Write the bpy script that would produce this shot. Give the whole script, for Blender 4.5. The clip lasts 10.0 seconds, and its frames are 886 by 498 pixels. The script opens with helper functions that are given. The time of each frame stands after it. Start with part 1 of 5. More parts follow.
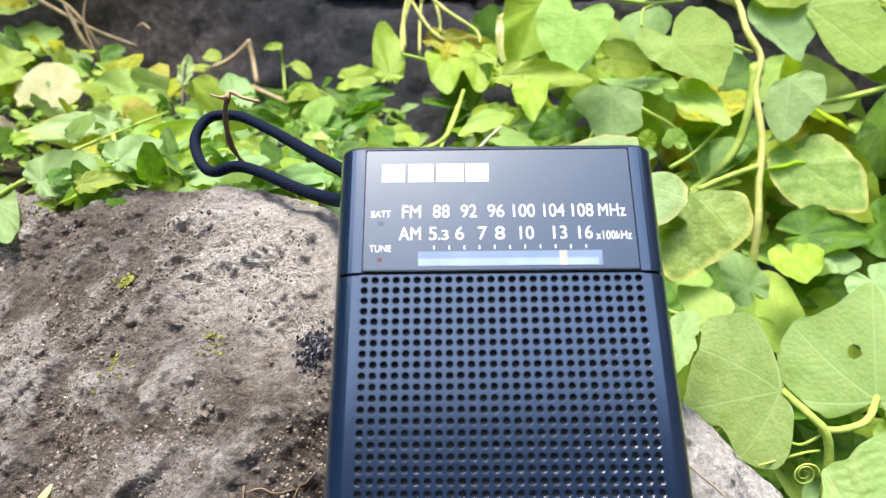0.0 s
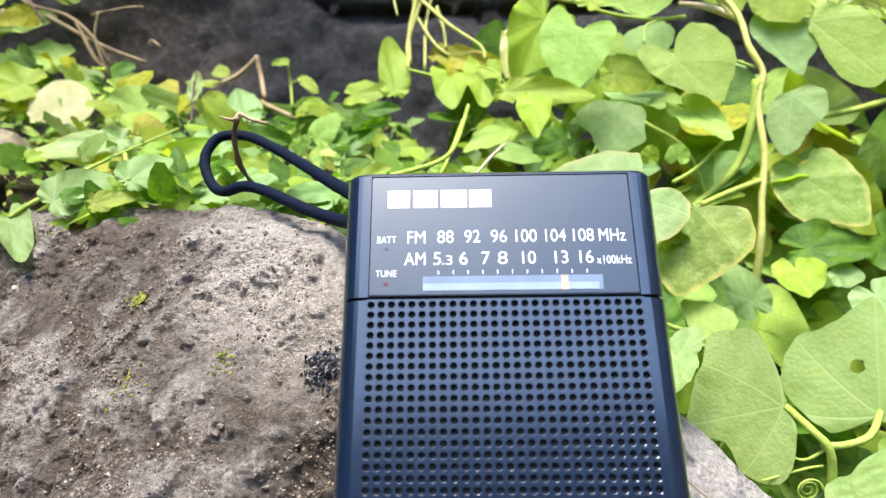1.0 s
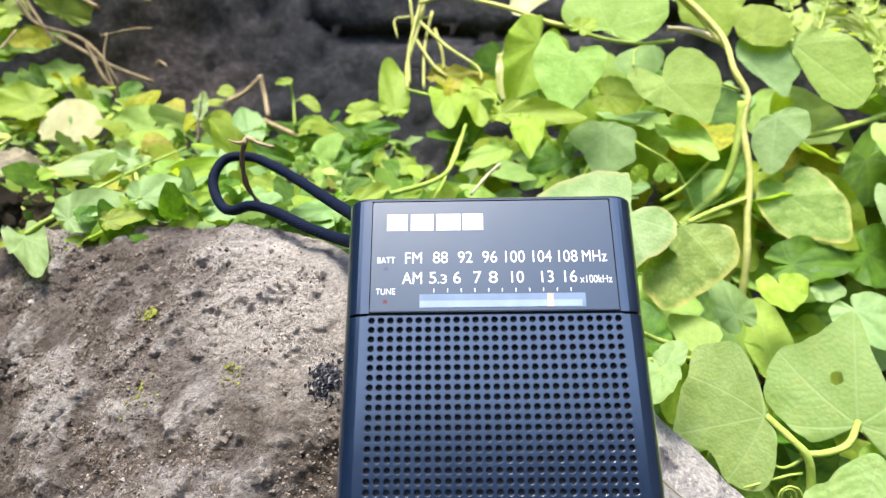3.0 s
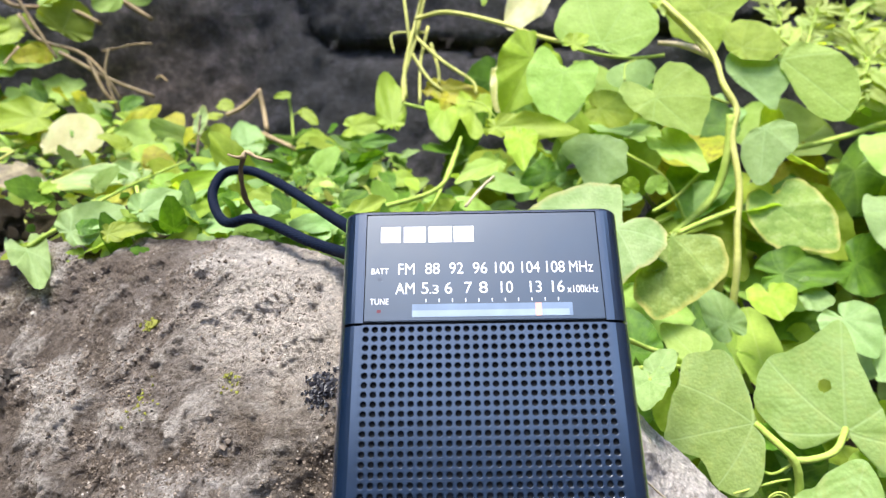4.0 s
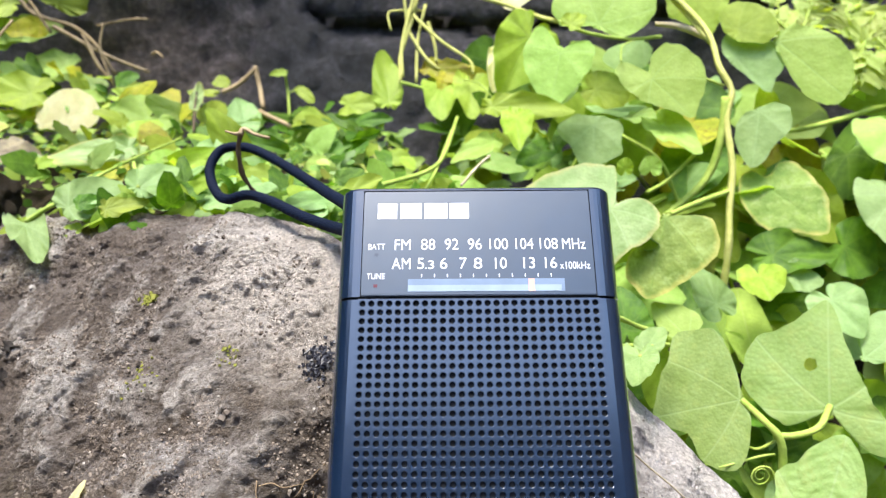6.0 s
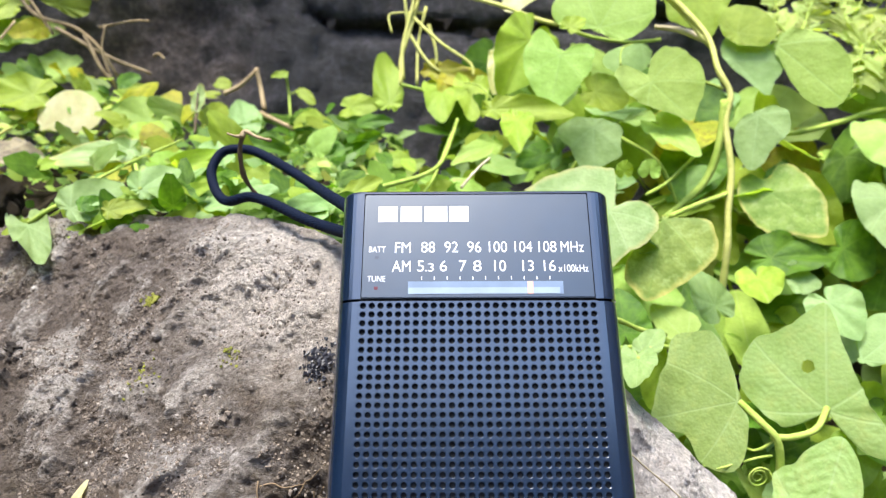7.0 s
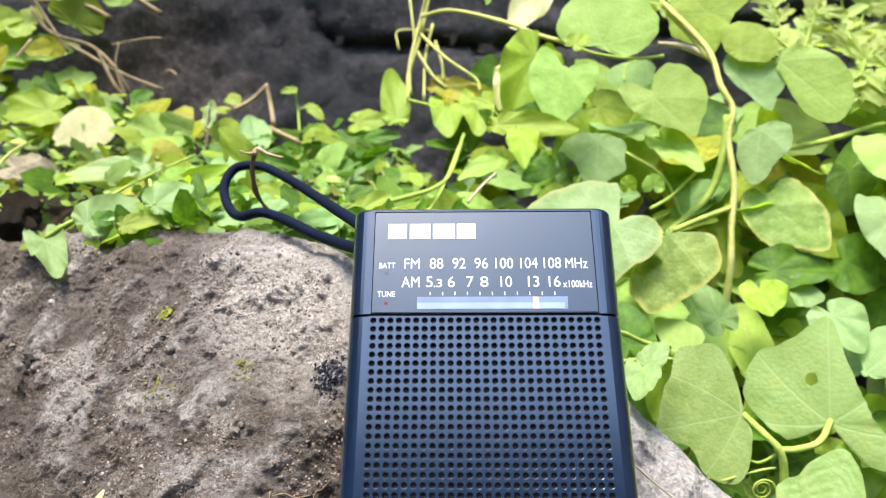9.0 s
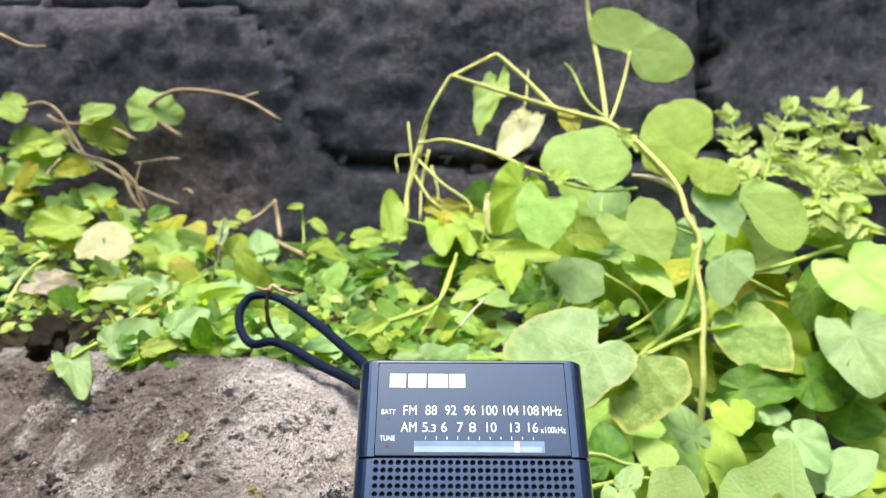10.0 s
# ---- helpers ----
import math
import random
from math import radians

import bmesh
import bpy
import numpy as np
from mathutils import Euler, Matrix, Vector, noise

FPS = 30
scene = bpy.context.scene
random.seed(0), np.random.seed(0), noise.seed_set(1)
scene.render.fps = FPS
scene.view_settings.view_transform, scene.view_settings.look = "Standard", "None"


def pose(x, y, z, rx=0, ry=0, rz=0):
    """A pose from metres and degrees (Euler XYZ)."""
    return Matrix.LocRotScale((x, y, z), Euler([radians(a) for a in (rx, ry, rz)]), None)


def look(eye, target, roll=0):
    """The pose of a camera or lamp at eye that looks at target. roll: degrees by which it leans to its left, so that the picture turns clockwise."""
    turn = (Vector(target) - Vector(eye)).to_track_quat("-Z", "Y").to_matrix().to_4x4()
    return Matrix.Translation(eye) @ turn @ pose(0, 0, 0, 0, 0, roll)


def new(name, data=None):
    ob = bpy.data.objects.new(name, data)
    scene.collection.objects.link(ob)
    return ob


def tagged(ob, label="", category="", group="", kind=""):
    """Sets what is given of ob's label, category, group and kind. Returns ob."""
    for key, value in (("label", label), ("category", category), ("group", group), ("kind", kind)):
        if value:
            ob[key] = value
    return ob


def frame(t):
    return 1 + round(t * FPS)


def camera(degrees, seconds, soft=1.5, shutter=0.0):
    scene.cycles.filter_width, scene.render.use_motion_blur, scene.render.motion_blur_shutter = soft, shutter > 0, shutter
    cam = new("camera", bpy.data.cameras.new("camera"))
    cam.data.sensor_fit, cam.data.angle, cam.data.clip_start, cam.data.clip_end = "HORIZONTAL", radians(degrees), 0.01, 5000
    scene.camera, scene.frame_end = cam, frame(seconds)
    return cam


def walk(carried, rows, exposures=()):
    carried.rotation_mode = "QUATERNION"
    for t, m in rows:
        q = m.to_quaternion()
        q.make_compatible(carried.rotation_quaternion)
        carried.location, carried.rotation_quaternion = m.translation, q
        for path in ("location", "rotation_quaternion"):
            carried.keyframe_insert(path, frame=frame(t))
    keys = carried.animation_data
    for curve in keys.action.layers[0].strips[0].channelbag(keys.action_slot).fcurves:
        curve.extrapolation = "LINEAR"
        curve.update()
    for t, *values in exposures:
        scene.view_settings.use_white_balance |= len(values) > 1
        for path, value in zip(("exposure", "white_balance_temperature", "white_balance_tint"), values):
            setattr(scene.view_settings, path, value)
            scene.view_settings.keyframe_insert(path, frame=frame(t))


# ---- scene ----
# The radio stands in its own frame: front face y = 0, x across, z along its height; it leans back by 30 degrees.
RADIO = pose(0, 0, 0.20, -30)
cam = camera(70.3, 10.0, soft=1.1)
cam.data.dof.use_dof = True
cam.data.dof.focus_distance, cam.data.dof.aperture_fstop = 0.175, 17.0
# seconds, place in the radio's frame, yaw, pitch, roll
ROWS = [
    (0, -0.01085, -0.12580, -0.06585, 0.566, 18.707, -0.380),
    (0.5, -0.00997, -0.12624, -0.06466, 0.615, 18.672, -0.220),
    (1, -0.01025, -0.13042, -0.06316, 1.194, 19.276, -0.381),
    (1.5, -0.00917, -0.13579, -0.06257, 1.358, 20.005, -0.092),
    (2, -0.00787, -0.13596, -0.06262, 1.288, 20.369, -0.112),
    (2.5, -0.00917, -0.13778, -0.06372, 1.130, 20.180, -0.295),
    (2.7, -0.00913, -0.13997, -0.06424, 1.207, 20.127, -0.298),
    (3.8, -0.00758, -0.14477, -0.06619, 0.856, 21.167, -0.478),
    (4, -0.00710, -0.14683, -0.06664, 1.031, 21.248, -0.554),
    (4.5, -0.00689, -0.14891, -0.06830, 1.408, 21.338, -0.283),
    (5, -0.00735, -0.14806, -0.06866, 1.360, 21.088, -0.319),
    (5.5, -0.00702, -0.14691, -0.06871, 0.619, 20.209, -0.419),
    (5.7, -0.00723, -0.14873, -0.06883, 0.593, 19.603, -0.273),
    (6.8, -0.00698, -0.14986, -0.06896, 0.561, 19.487, -0.118),
    (7, -0.00706, -0.15097, -0.06891, 0.591, 19.587, -0.063),
    (7.5, -0.00722, -0.15194, -0.06919, 0.934, 19.888, 0.005),
    (8, -0.00660, -0.15276, -0.06959, 1.090, 20.169, 0.085),
    (8.5, -0.00677, -0.15325, -0.07008, 1.217, 20.196, 0.088),
    (9, -0.00757, -0.15626, -0.06920, 1.148, 20.544, 0.107),
    (9.5, -0.00793, -0.17288, -0.06316, 1.748, 23.612, 0.259),
    (10, -0.00733, -0.19223, -0.06055, 0.539, 27.790, 0.359),
]
walk(cam, [(t, RADIO @ pose(x, y, z, 90 + pitch, 0, yaw) @ pose(0, 0, 0, 0, 0, roll)) for t, x, y, z, yaw, pitch, roll in ROWS],
     exposures=((0.0, 2.32, 6400, 9), (10.0, 2.32, 6400, 9)))

# ---- daylight under a bright, hazy sky ----
world = bpy.data.worlds.new("sky")
scene.world = world
world.use_nodes = True
wn, wl = world.node_tree.nodes, world.node_tree.links
sky = wn.new("ShaderNodeTexSky")
sky.sky_type, sky.sun_disc = "NISHITA", False
sky.sun_elevation, sky.sun_rotation = radians(77), radians(-139)
sky.dust_density, sky.air_density = 1.2, 1.0
wn["Background"].inputs["Strength"].default_value = 0.15
wl.new(sky.outputs["Color"], wn["Background"].inputs["Color"])
sun = new("sun", bpy.data.lights.new("sun", "SUN"))
sun.data.energy, sun.data.angle, sun.data.color = 1.85, radians(24), (1.0, 0.95, 0.86)
sun.matrix_world = look((-0.14, -0.16, 0.97), (0, 0, 0))


# ---- materials ----
def shader(name, rough=0.6, spec=0.5, metal=0.0):
    m = bpy.data.materials.new(name)
    m.use_nodes = True
    n, l = m.node_tree.nodes, m.node_tree.links
    b = n["Principled BSDF"]
    b.inputs["Roughness"].default_value = rough
    b.inputs["Specular IOR Level"].default_value = spec
    b.inputs["Metallic"].default_value = metal
    return m, n, l, b


def noise_tex(n, l, co, scale, detail=6.0, rough=0.6):
    tex = n.new("ShaderNodeTexNoise")
    tex.inputs["Scale"].default_value = scale
    tex.inputs["Detail"].default_value = detail
    tex.inputs["Roughness"].default_value = rough
    l.new(co, tex.inputs["Vector"])
    return tex.outputs["Fac"]


def ramp(n, l, fac, stops):
    r = n.new("ShaderNodeValToRGB")
    e = r.color_ramp.elements
    while len(e) < len(stops):
        e.new(0.5)
    for k, (at, c) in enumerate(stops):
        e[k].position = at
        e[k].color = (*c, 1) if len(c) == 3 else c
    l.new(fac, r.inputs["Fac"])
    return r.outputs["Color"]


def math_node(n, l, op, a, b=None):
    k = n.new("ShaderNodeMath")
    k.operation = op
    for i, v in enumerate((a, b)):
        if v is None:
            continue
        if isinstance(v, (int, float)):
            k.inputs[i].default_value = v
        else:
            l.new(v, k.inputs[i])
    return k.outputs[0]


def mix(n, l, fac, a, b, blend="MIX"):
    k = n.new("ShaderNodeMix")
    k.data_type, k.blend_type = "RGBA", blend
    for i, v in ((0, fac), (6, a), (7, b)):
        if isinstance(v, (int, float)):
            k.inputs[i].default_value = v
        elif isinstance(v, tuple):
            k.inputs[i].default_value = (*v, 1)
        else:
            l.new(v, k.inputs[i])
    return k.outputs[2]


def bump(n, l, b, height, strength, distance):
    k = n.new("ShaderNodeBump")
    k.inputs["Strength"].default_value = strength
    k.inputs["Distance"].default_value = distance
    l.new(height, k.inputs["Height"])
    l.new(k.outputs["Normal"], b.inputs["Normal"])


def coords(n, kind="Object"):
    return n.new("ShaderNodeTexCoord").outputs[kind]


def plastic(name, colour, rough, grain=0.0, spec=0.5, coat=0.0):
    m, n, l, b = shader(name, rough, spec)
    b.inputs["Coat Weight"].default_value, b.inputs["Coat Roughness"].default_value = coat, rough
    co = coords(n)
    l.new(ramp(n, l, noise_tex(n, l, co, 90, 4), [(0.3, tuple(c * 0.85 for c in colour)), (0.7, tuple(c * 1.15 for c in colour))]), b.inputs["Base Color"])
    dust = noise_tex(n, l, co, 260, 8)
    l.new(math_node(n, l, "ADD", math_node(n, l, "MULTIPLY", dust, 0.12), rough - 0.06), b.inputs["Roughness"])
    if grain:
        bump(n, l, b, noise_tex(n, l, co, 5000, 2), grain, 0.0001)
    return m


BODY = plastic("dark_blue_grey_plastic", (0.003, 0.010, 0.026), 0.20, 0.05, 1.0, 0.9)
PANEL = plastic("smoked_panel", (0.003, 0.014, 0.030), 0.33, 0.0, 1.0, 0.5)
BLACK = plastic("black_inside", (0.003, 0.003, 0.003), 0.8)
PRINT = plastic("white_print", (0.72, 0.72, 0.75), 0.5)
DIAL = plastic("dial_white", (0.25, 0.31, 0.38), 0.35)
DIAL_GREY = plastic("dial_grey", (0.15, 0.20, 0.28), 0.35)
ORANGE = plastic("pointer_orange", (0.62, 0.33, 0.26), 0.4)
LED_RED = plastic("led_red", (0.12, 0.015, 0.02), 0.3)
LED_DARK = plastic("led_dark", (0.05, 0.055, 0.07), 0.3)


def cord_material():
    m, n, l, b = shader("navy_cord", 0.7, 0.1)
    co = coords(n)
    w = n.new("ShaderNodeTexWave")
    w.wave_type, w.bands_direction = "BANDS", "DIAGONAL"
    w.inputs["Scale"].default_value, w.inputs["Distortion"].default_value = 900, 1.0
    l.new(co, w.inputs["Vector"])
    l.new(ramp(n, l, w.outputs["Fac"], [(0.0, (0.001, 0.003, 0.010)), (1.0, (0.004, 0.009, 0.026))]), b.inputs["Base Color"])
    bump(n, l, b, w.outputs["Fac"], 0.5, 0.0002)
    return m


CORD = cord_material()


def boulder_material():
    m, n, l, b = shader("weathered_stone", 0.85, 0.3)
    co = coords(n)
    bed = n.new("ShaderNodeMapping")
    bed.inputs["Rotation"].default_value = (0, radians(42), 0)
    bed.inputs["Scale"].default_value = (0.5, 1.0, 1.35)
    l.new(co, bed.inputs["Vector"])
    base = ramp(n, l, noise_tex(n, l, bed.outputs["Vector"], 26, 8, 0.60), [(0.34, (0.130, 0.102, 0.080)), (0.46, (0.220, 0.183, 0.152)), (0.55, (0.325, 0.282, 0.250)), (0.65, (0.66, 0.60, 0.55))])
    fine = ramp(n, l, noise_tex(n, l, co, 620, 8, 0.66), [(0.32, (0.50, 0.46, 0.42)), (0.45, (0.90, 0.89, 0.88)), (0.56, (1.10, 1.10, 1.09)), (0.68, (1.5, 1.48, 1.45))])
    c = mix(n, l, 1.0, base, fine, "MULTIPLY")
    rust = ramp(n, l, noise_tex(n, l, co, 38, 8, 0.72), [(0.54, (0, 0, 0)), (0.66, (1, 1, 1))])
    c = mix(n, l, math_node(n, l, "MULTIPLY", rust, 0.45), c, mix(n, l, 1.0, fine, (0.20, 0.115, 0.060), "MULTIPLY"))
    dirt = ramp(n, l, noise_tex(n, l, bed.outputs["Vector"], 70, 10, 0.75), [(0.49, (0, 0, 0)), (0.55, (1, 1, 1))])
    c = mix(n, l, math_node(n, l, "MULTIPLY", dirt, 0.72), c, mix(n, l, 1.0, fine, (0.105, 0.072, 0.045), "MULTIPLY"))
    moss = ramp(n, l, noise_tex(n, l, co, 29, 9, 0.8), [(0.57, (0, 0, 0)), (0.68, (1, 1, 1))])
    c = mix(n, l, math_node(n, l, "MULTIPLY", moss, 0.55), c, mix(n, l, 1.0, fine, (0.15, 0.135, 0.030), "MULTIPLY"))
    def stain_or_light(at, radius, wobble):
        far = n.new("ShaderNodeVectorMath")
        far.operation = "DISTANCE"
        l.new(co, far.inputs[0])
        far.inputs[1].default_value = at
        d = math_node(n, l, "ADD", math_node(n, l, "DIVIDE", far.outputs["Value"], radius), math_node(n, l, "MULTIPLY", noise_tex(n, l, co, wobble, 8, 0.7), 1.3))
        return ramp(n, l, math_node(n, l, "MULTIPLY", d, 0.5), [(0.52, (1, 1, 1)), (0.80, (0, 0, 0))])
    c = mix(n, l, math_node(n, l, "MULTIPLY", stain_or_light((-0.175, 0.09, -0.005), 0.115, 30), 0.78), c, mix(n, l, 1.0, fine, (0.175, 0.138, 0.112), "MULTIPLY"))
    c = mix(n, l, math_node(n, l, "MULTIPLY", stain_or_light((-0.155, 0.07, -0.048), 0.060, 45), 0.70), c, mix(n, l, 1.0, fine, (0.120, 0.090, 0.066), "MULTIPLY"))
    # pale stone near the radio; the brow's brightness from above is painted in too
    c = mix(n, l, math_node(n, l, "MULTIPLY", stain_or_light((-0.060, 0.05, 0.000), 0.058, 45), 0.75), c, mix(n, l, 1.0, fine, (0.70, 0.62, 0.54), "MULTIPLY"))
    # paler towards the crests of the relief, with a ragged edge
    raised = n.new("ShaderNodeAttribute")
    raised.attribute_name = "crest"
    raised = math_node(n, l, "ADD", raised.outputs["Fac"], math_node(n, l, "MULTIPLY", math_node(n, l, "SUBTRACT", noise_tex(n, l, co, 110, 8, 0.7), 0.5), 0.7))
    c = mix(n, l, math_node(n, l, "MULTIPLY", ramp(n, l, raised, [(0.60, (0, 0, 0)), (0.80, (1, 1, 1))]), 0.80), c, mix(n, l, 1.0, fine, (0.52, 0.465, 0.41), "MULTIPLY"))
    # brown soil in the hollow beside the radio, with its shade painted in
    c = mix(n, l, math_node(n, l, "MULTIPLY", stain_or_light((-0.044, 0.041, -0.080), 0.046, 60), 0.75), c, mix(n, l, 1.0, fine, (0.085, 0.060, 0.040), "MULTIPLY"))
    # right face coloured paler to stand in for light it doesn't catch
    c = mix(n, l, stain_or_light((0.080, 0.085, -0.065), 0.085, 40), c, mix(n, l, 1.0, fine, (0.68, 0.62, 0.58), "MULTIPLY"))
    vor = n.new("ShaderNodeTexVoronoi")
    vor.inputs["Scale"].default_value = 520
    l.new(co, vor.inputs["Vector"])
    speck = ramp(n, l, vor.outputs["Distance"], [(0.12, (1, 1, 1)), (0.28, (0, 0, 0))])
    where = ramp(n, l, noise_tex(n, l, co, 45, 6), [(0.53, (0, 0, 0)), (0.60, (1, 1, 1))])
    c = mix(n, l, math_node(n, l, "MULTIPLY", speck, where), c, (0.026, 0.021, 0.017))
    glint = n.new("ShaderNodeTexVoronoi")
    glint.inputs["Scale"].default_value = 260
    l.new(co, glint.inputs["Vector"])
    c = mix(n, l, ramp(n, l, glint.outputs["Distance"], [(0.03, (1, 1, 1)), (0.07, (0, 0, 0))]), c, (0.60, 0.57, 0.52))
    l.new(c, b.inputs["Base Color"])
    h = math_node(n, l, "ADD", noise_tex(n, l, co, 90, 12, 0.72), math_node(n, l, "MULTIPLY", noise_tex(n, l, co, 330, 8, 0.74), 0.55))
    h = math_node(n, l, "ADD", h, math_node(n, l, "MULTIPLY", math_node(n, l, "MULTIPLY", speck, where), 0.25))
    h = math_node(n, l, "ADD", h, math_node(n, l, "MULTIPLY", dirt, 0.12))
    gritty = ramp(n, l, noise_tex(n, l, co, 32, 6, 0.6), [(0.40, (0.25, 0.25, 0.25)), (0.58, (1, 1, 1))])
    h = math_node(n, l, "ADD", h, math_node(n, l, "MULTIPLY", math_node(n, l, "MULTIPLY", noise_tex(n, l, co, 950, 4, 0.6), gritty), 0.5))
    bump(n, l, b, h, 1.0, 0.0085)
    return m


BOULDER = boulder_material()


def basalt_material():
    m, n, l, b = shader("dark_basalt", 0.7, 0.5)
    co = coords(n)
    base = ramp(n, l, noise_tex(n, l, co, 16, 10, 0.70), [(0.34, (0.030, 0.028, 0.033)), (0.48, (0.053, 0.048, 0.056)), (0.58, (0.080, 0.069, 0.073)), (0.68, (0.135, 0.100, 0.084))])
    grain = ramp(n, l, noise_tex(n, l, co, 150, 12, 0.8), [(0.36, (0.40, 0.38, 0.42)), (0.50, (1, 1, 1)), (0.62, (2.3, 2.2, 2.4))])
    c = mix(n, l, 1.0, base, grain, "MULTIPLY")

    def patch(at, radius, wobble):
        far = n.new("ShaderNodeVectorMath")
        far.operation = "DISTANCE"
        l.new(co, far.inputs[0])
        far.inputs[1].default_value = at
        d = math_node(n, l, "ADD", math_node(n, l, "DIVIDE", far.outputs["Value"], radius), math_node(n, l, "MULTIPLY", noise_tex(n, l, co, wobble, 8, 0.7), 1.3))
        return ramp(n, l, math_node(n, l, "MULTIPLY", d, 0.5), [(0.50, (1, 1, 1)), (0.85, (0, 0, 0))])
    # lighter, browner patch at left, near-black patch right of it
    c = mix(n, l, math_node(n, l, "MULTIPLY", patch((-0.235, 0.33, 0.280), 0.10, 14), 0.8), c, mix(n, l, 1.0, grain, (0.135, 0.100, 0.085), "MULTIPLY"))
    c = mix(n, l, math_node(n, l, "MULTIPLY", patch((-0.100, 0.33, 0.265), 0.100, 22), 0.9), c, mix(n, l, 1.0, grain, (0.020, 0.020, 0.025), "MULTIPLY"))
    # darkness in the gaps between vine leaves, painted on the stone behind
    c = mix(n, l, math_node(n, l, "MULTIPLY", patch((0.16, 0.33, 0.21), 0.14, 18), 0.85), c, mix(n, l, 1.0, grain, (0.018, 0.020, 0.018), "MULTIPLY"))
    l.new(c, b.inputs["Base Color"])
    bump(n, l, b, noise_tex(n, l, co, 80, 12, 0.78), 1.0, 0.013)
    return m


BASALT = basalt_material()


def soil_material():
    m, n, l, b = shader("damp_soil", 0.95, 0.2)
    co = coords(n)
    l.new(ramp(n, l, noise_tex(n, l, co, 60, 9, 0.7), [(0.3, (0.018, 0.013, 0.008)), (0.55, (0.055, 0.040, 0.022)), (0.72, (0.10, 0.085, 0.035))]), b.inputs["Base Color"])
    bump(n, l, b, noise_tex(n, l, co, 150, 9, 0.7), 1.0, 0.01)
    return m


SOIL = soil_material()


def wood_material(name, dark, light):
    m, n, l, b = shader(name, 0.8, 0.3)
    co = coords(n)
    l.new(ramp(n, l, noise_tex(n, l, co, 110, 7, 0.65), [(0.3, dark), (0.7, light)]), b.inputs["Base Color"])
    bump(n, l, b, noise_tex(n, l, co, 400, 5), 0.6, 0.001)
    return m


TWIG = wood_material("dry_twig", (0.17, 0.11, 0.05), (0.46, 0.35, 0.20))
TWIG_DARK = wood_material("dark_twig", (0.025, 0.017, 0.010), (0.20, 0.14, 0.08))
STRAW = wood_material("straw", (0.32, 0.26, 0.15), (0.56, 0.48, 0.33))
STEM = wood_material("green_stem", (0.22, 0.32, 0.04), (0.40, 0.48, 0.10))
STEM_PALE = wood_material("pale_stem", (0.36, 0.37, 0.08), (0.55, 0.53, 0.18))


def leaf_material(name, colour, shade, vein, margin=None, blotch=None, gloss=0.5):
    """A thin leaf: palmate veins from the stalk, a soft mottling, light coming through."""
    m, n, l, b = shader(name, gloss, 0.25)
    co = coords(n)
    rnd = n.new("ShaderNodeObjectInfo").outputs["Random"]
    dark = tuple(v * 0.85 for v in shade)
    light = tuple(min(1.0, v * 1.18) for v in colour)
    c = ramp(n, l, noise_tex(n, l, co, 2.4, 7, 0.62), [(0.28, dark), (0.42, shade), (0.58, colour), (0.72, light)])
    cells = n.new("ShaderNodeTexVoronoi")
    cells.inputs["Scale"].default_value = 26
    l.new(co, cells.inputs["Vector"])
    net = ramp(n, l, cells.outputs["Distance"], [(0.0, (1.08, 1.08, 1.05)), (0.75, (0.84, 0.86, 0.84))])
    c = mix(n, l, 0.35, c, net, "MULTIPLY")
    hsv = n.new("ShaderNodeHueSaturation")
    l.new(math_node(n, l, "ADD", math_node(n, l, "MULTIPLY", rnd, 0.022), 0.480), hsv.inputs["Hue"])
    l.new(math_node(n, l, "ADD", math_node(n, l, "MULTIPLY", rnd, 0.30), 0.85), hsv.inputs["Value"])
    l.new(c, hsv.inputs["Color"])
    c = hsv.outputs["Color"]
    sep = n.new("ShaderNodeSeparateXYZ")
    l.new(co, sep.inputs[0])
    x, y = sep.outputs[0], sep.outputs[1]
    ang = math_node(n, l, "ARCTAN2", x, y)
    rad = math_node(n, l, "SQRT", math_node(n, l, "ADD", math_node(n, l, "MULTIPLY", x, x), math_node(n, l, "MULTIPLY", y, y)))
    ang = math_node(n, l, "MULTIPLY", ang, math_node(n, l, "ADD", math_node(n, l, "MULTIPLY", rad, 0.22), 0.88))
    step = radians(48)
    off = math_node(n, l, "ABSOLUTE", math_node(n, l, "SUBTRACT", math_node(n, l, "FLOORED_MODULO", math_node(n, l, "ADD", ang, step / 2 + 9 * step), step), step / 2))
    dist = math_node(n, l, "MULTIPLY", rad, math_node(n, l, "SINE", off))
    side = math_node(n, l, "ABSOLUTE", math_node(n, l, "SINE", math_node(n, l, "MULTIPLY", math_node(n, l, "SUBTRACT", rad, math_node(n, l, "MULTIPLY", dist, 1.1)), 17.0)))
    main = ramp(n, l, dist, [(0.002, (1, 1, 1)), (0.014, (0, 0, 0))])
    main = math_node(n, l, "MULTIPLY", main, math_node(n, l, "LESS_THAN", math_node(n, l, "ABSOLUTE", ang), radians(118)))
    fine = ramp(n, l, side, [(0.0, (1, 1, 1)), (0.10, (0, 0, 0))])
    c = mix(n, l, math_node(n, l, "MULTIPLY", fine, 0.16), c, vein)
    c = mix(n, l, math_node(n, l, "MULTIPLY", main, 0.38), c, vein)
    if blotch:
        spots = ramp(n, l, noise_tex(n, l, co, 5.5, 7, 0.7), [(0.50, (0, 0, 0)), (0.66, (1, 1, 1))])
        c = mix(n, l, math_node(n, l, "MULTIPLY", spots, 0.8), c, blotch)
    if margin:
        at = n.new("ShaderNodeAttribute")
        at.attribute_name = "rim"
        ragged = math_node(n, l, "ADD", at.outputs["Fac"], math_node(n, l, "MULTIPLY", noise_tex(n, l, co, 6, 5), 0.25))
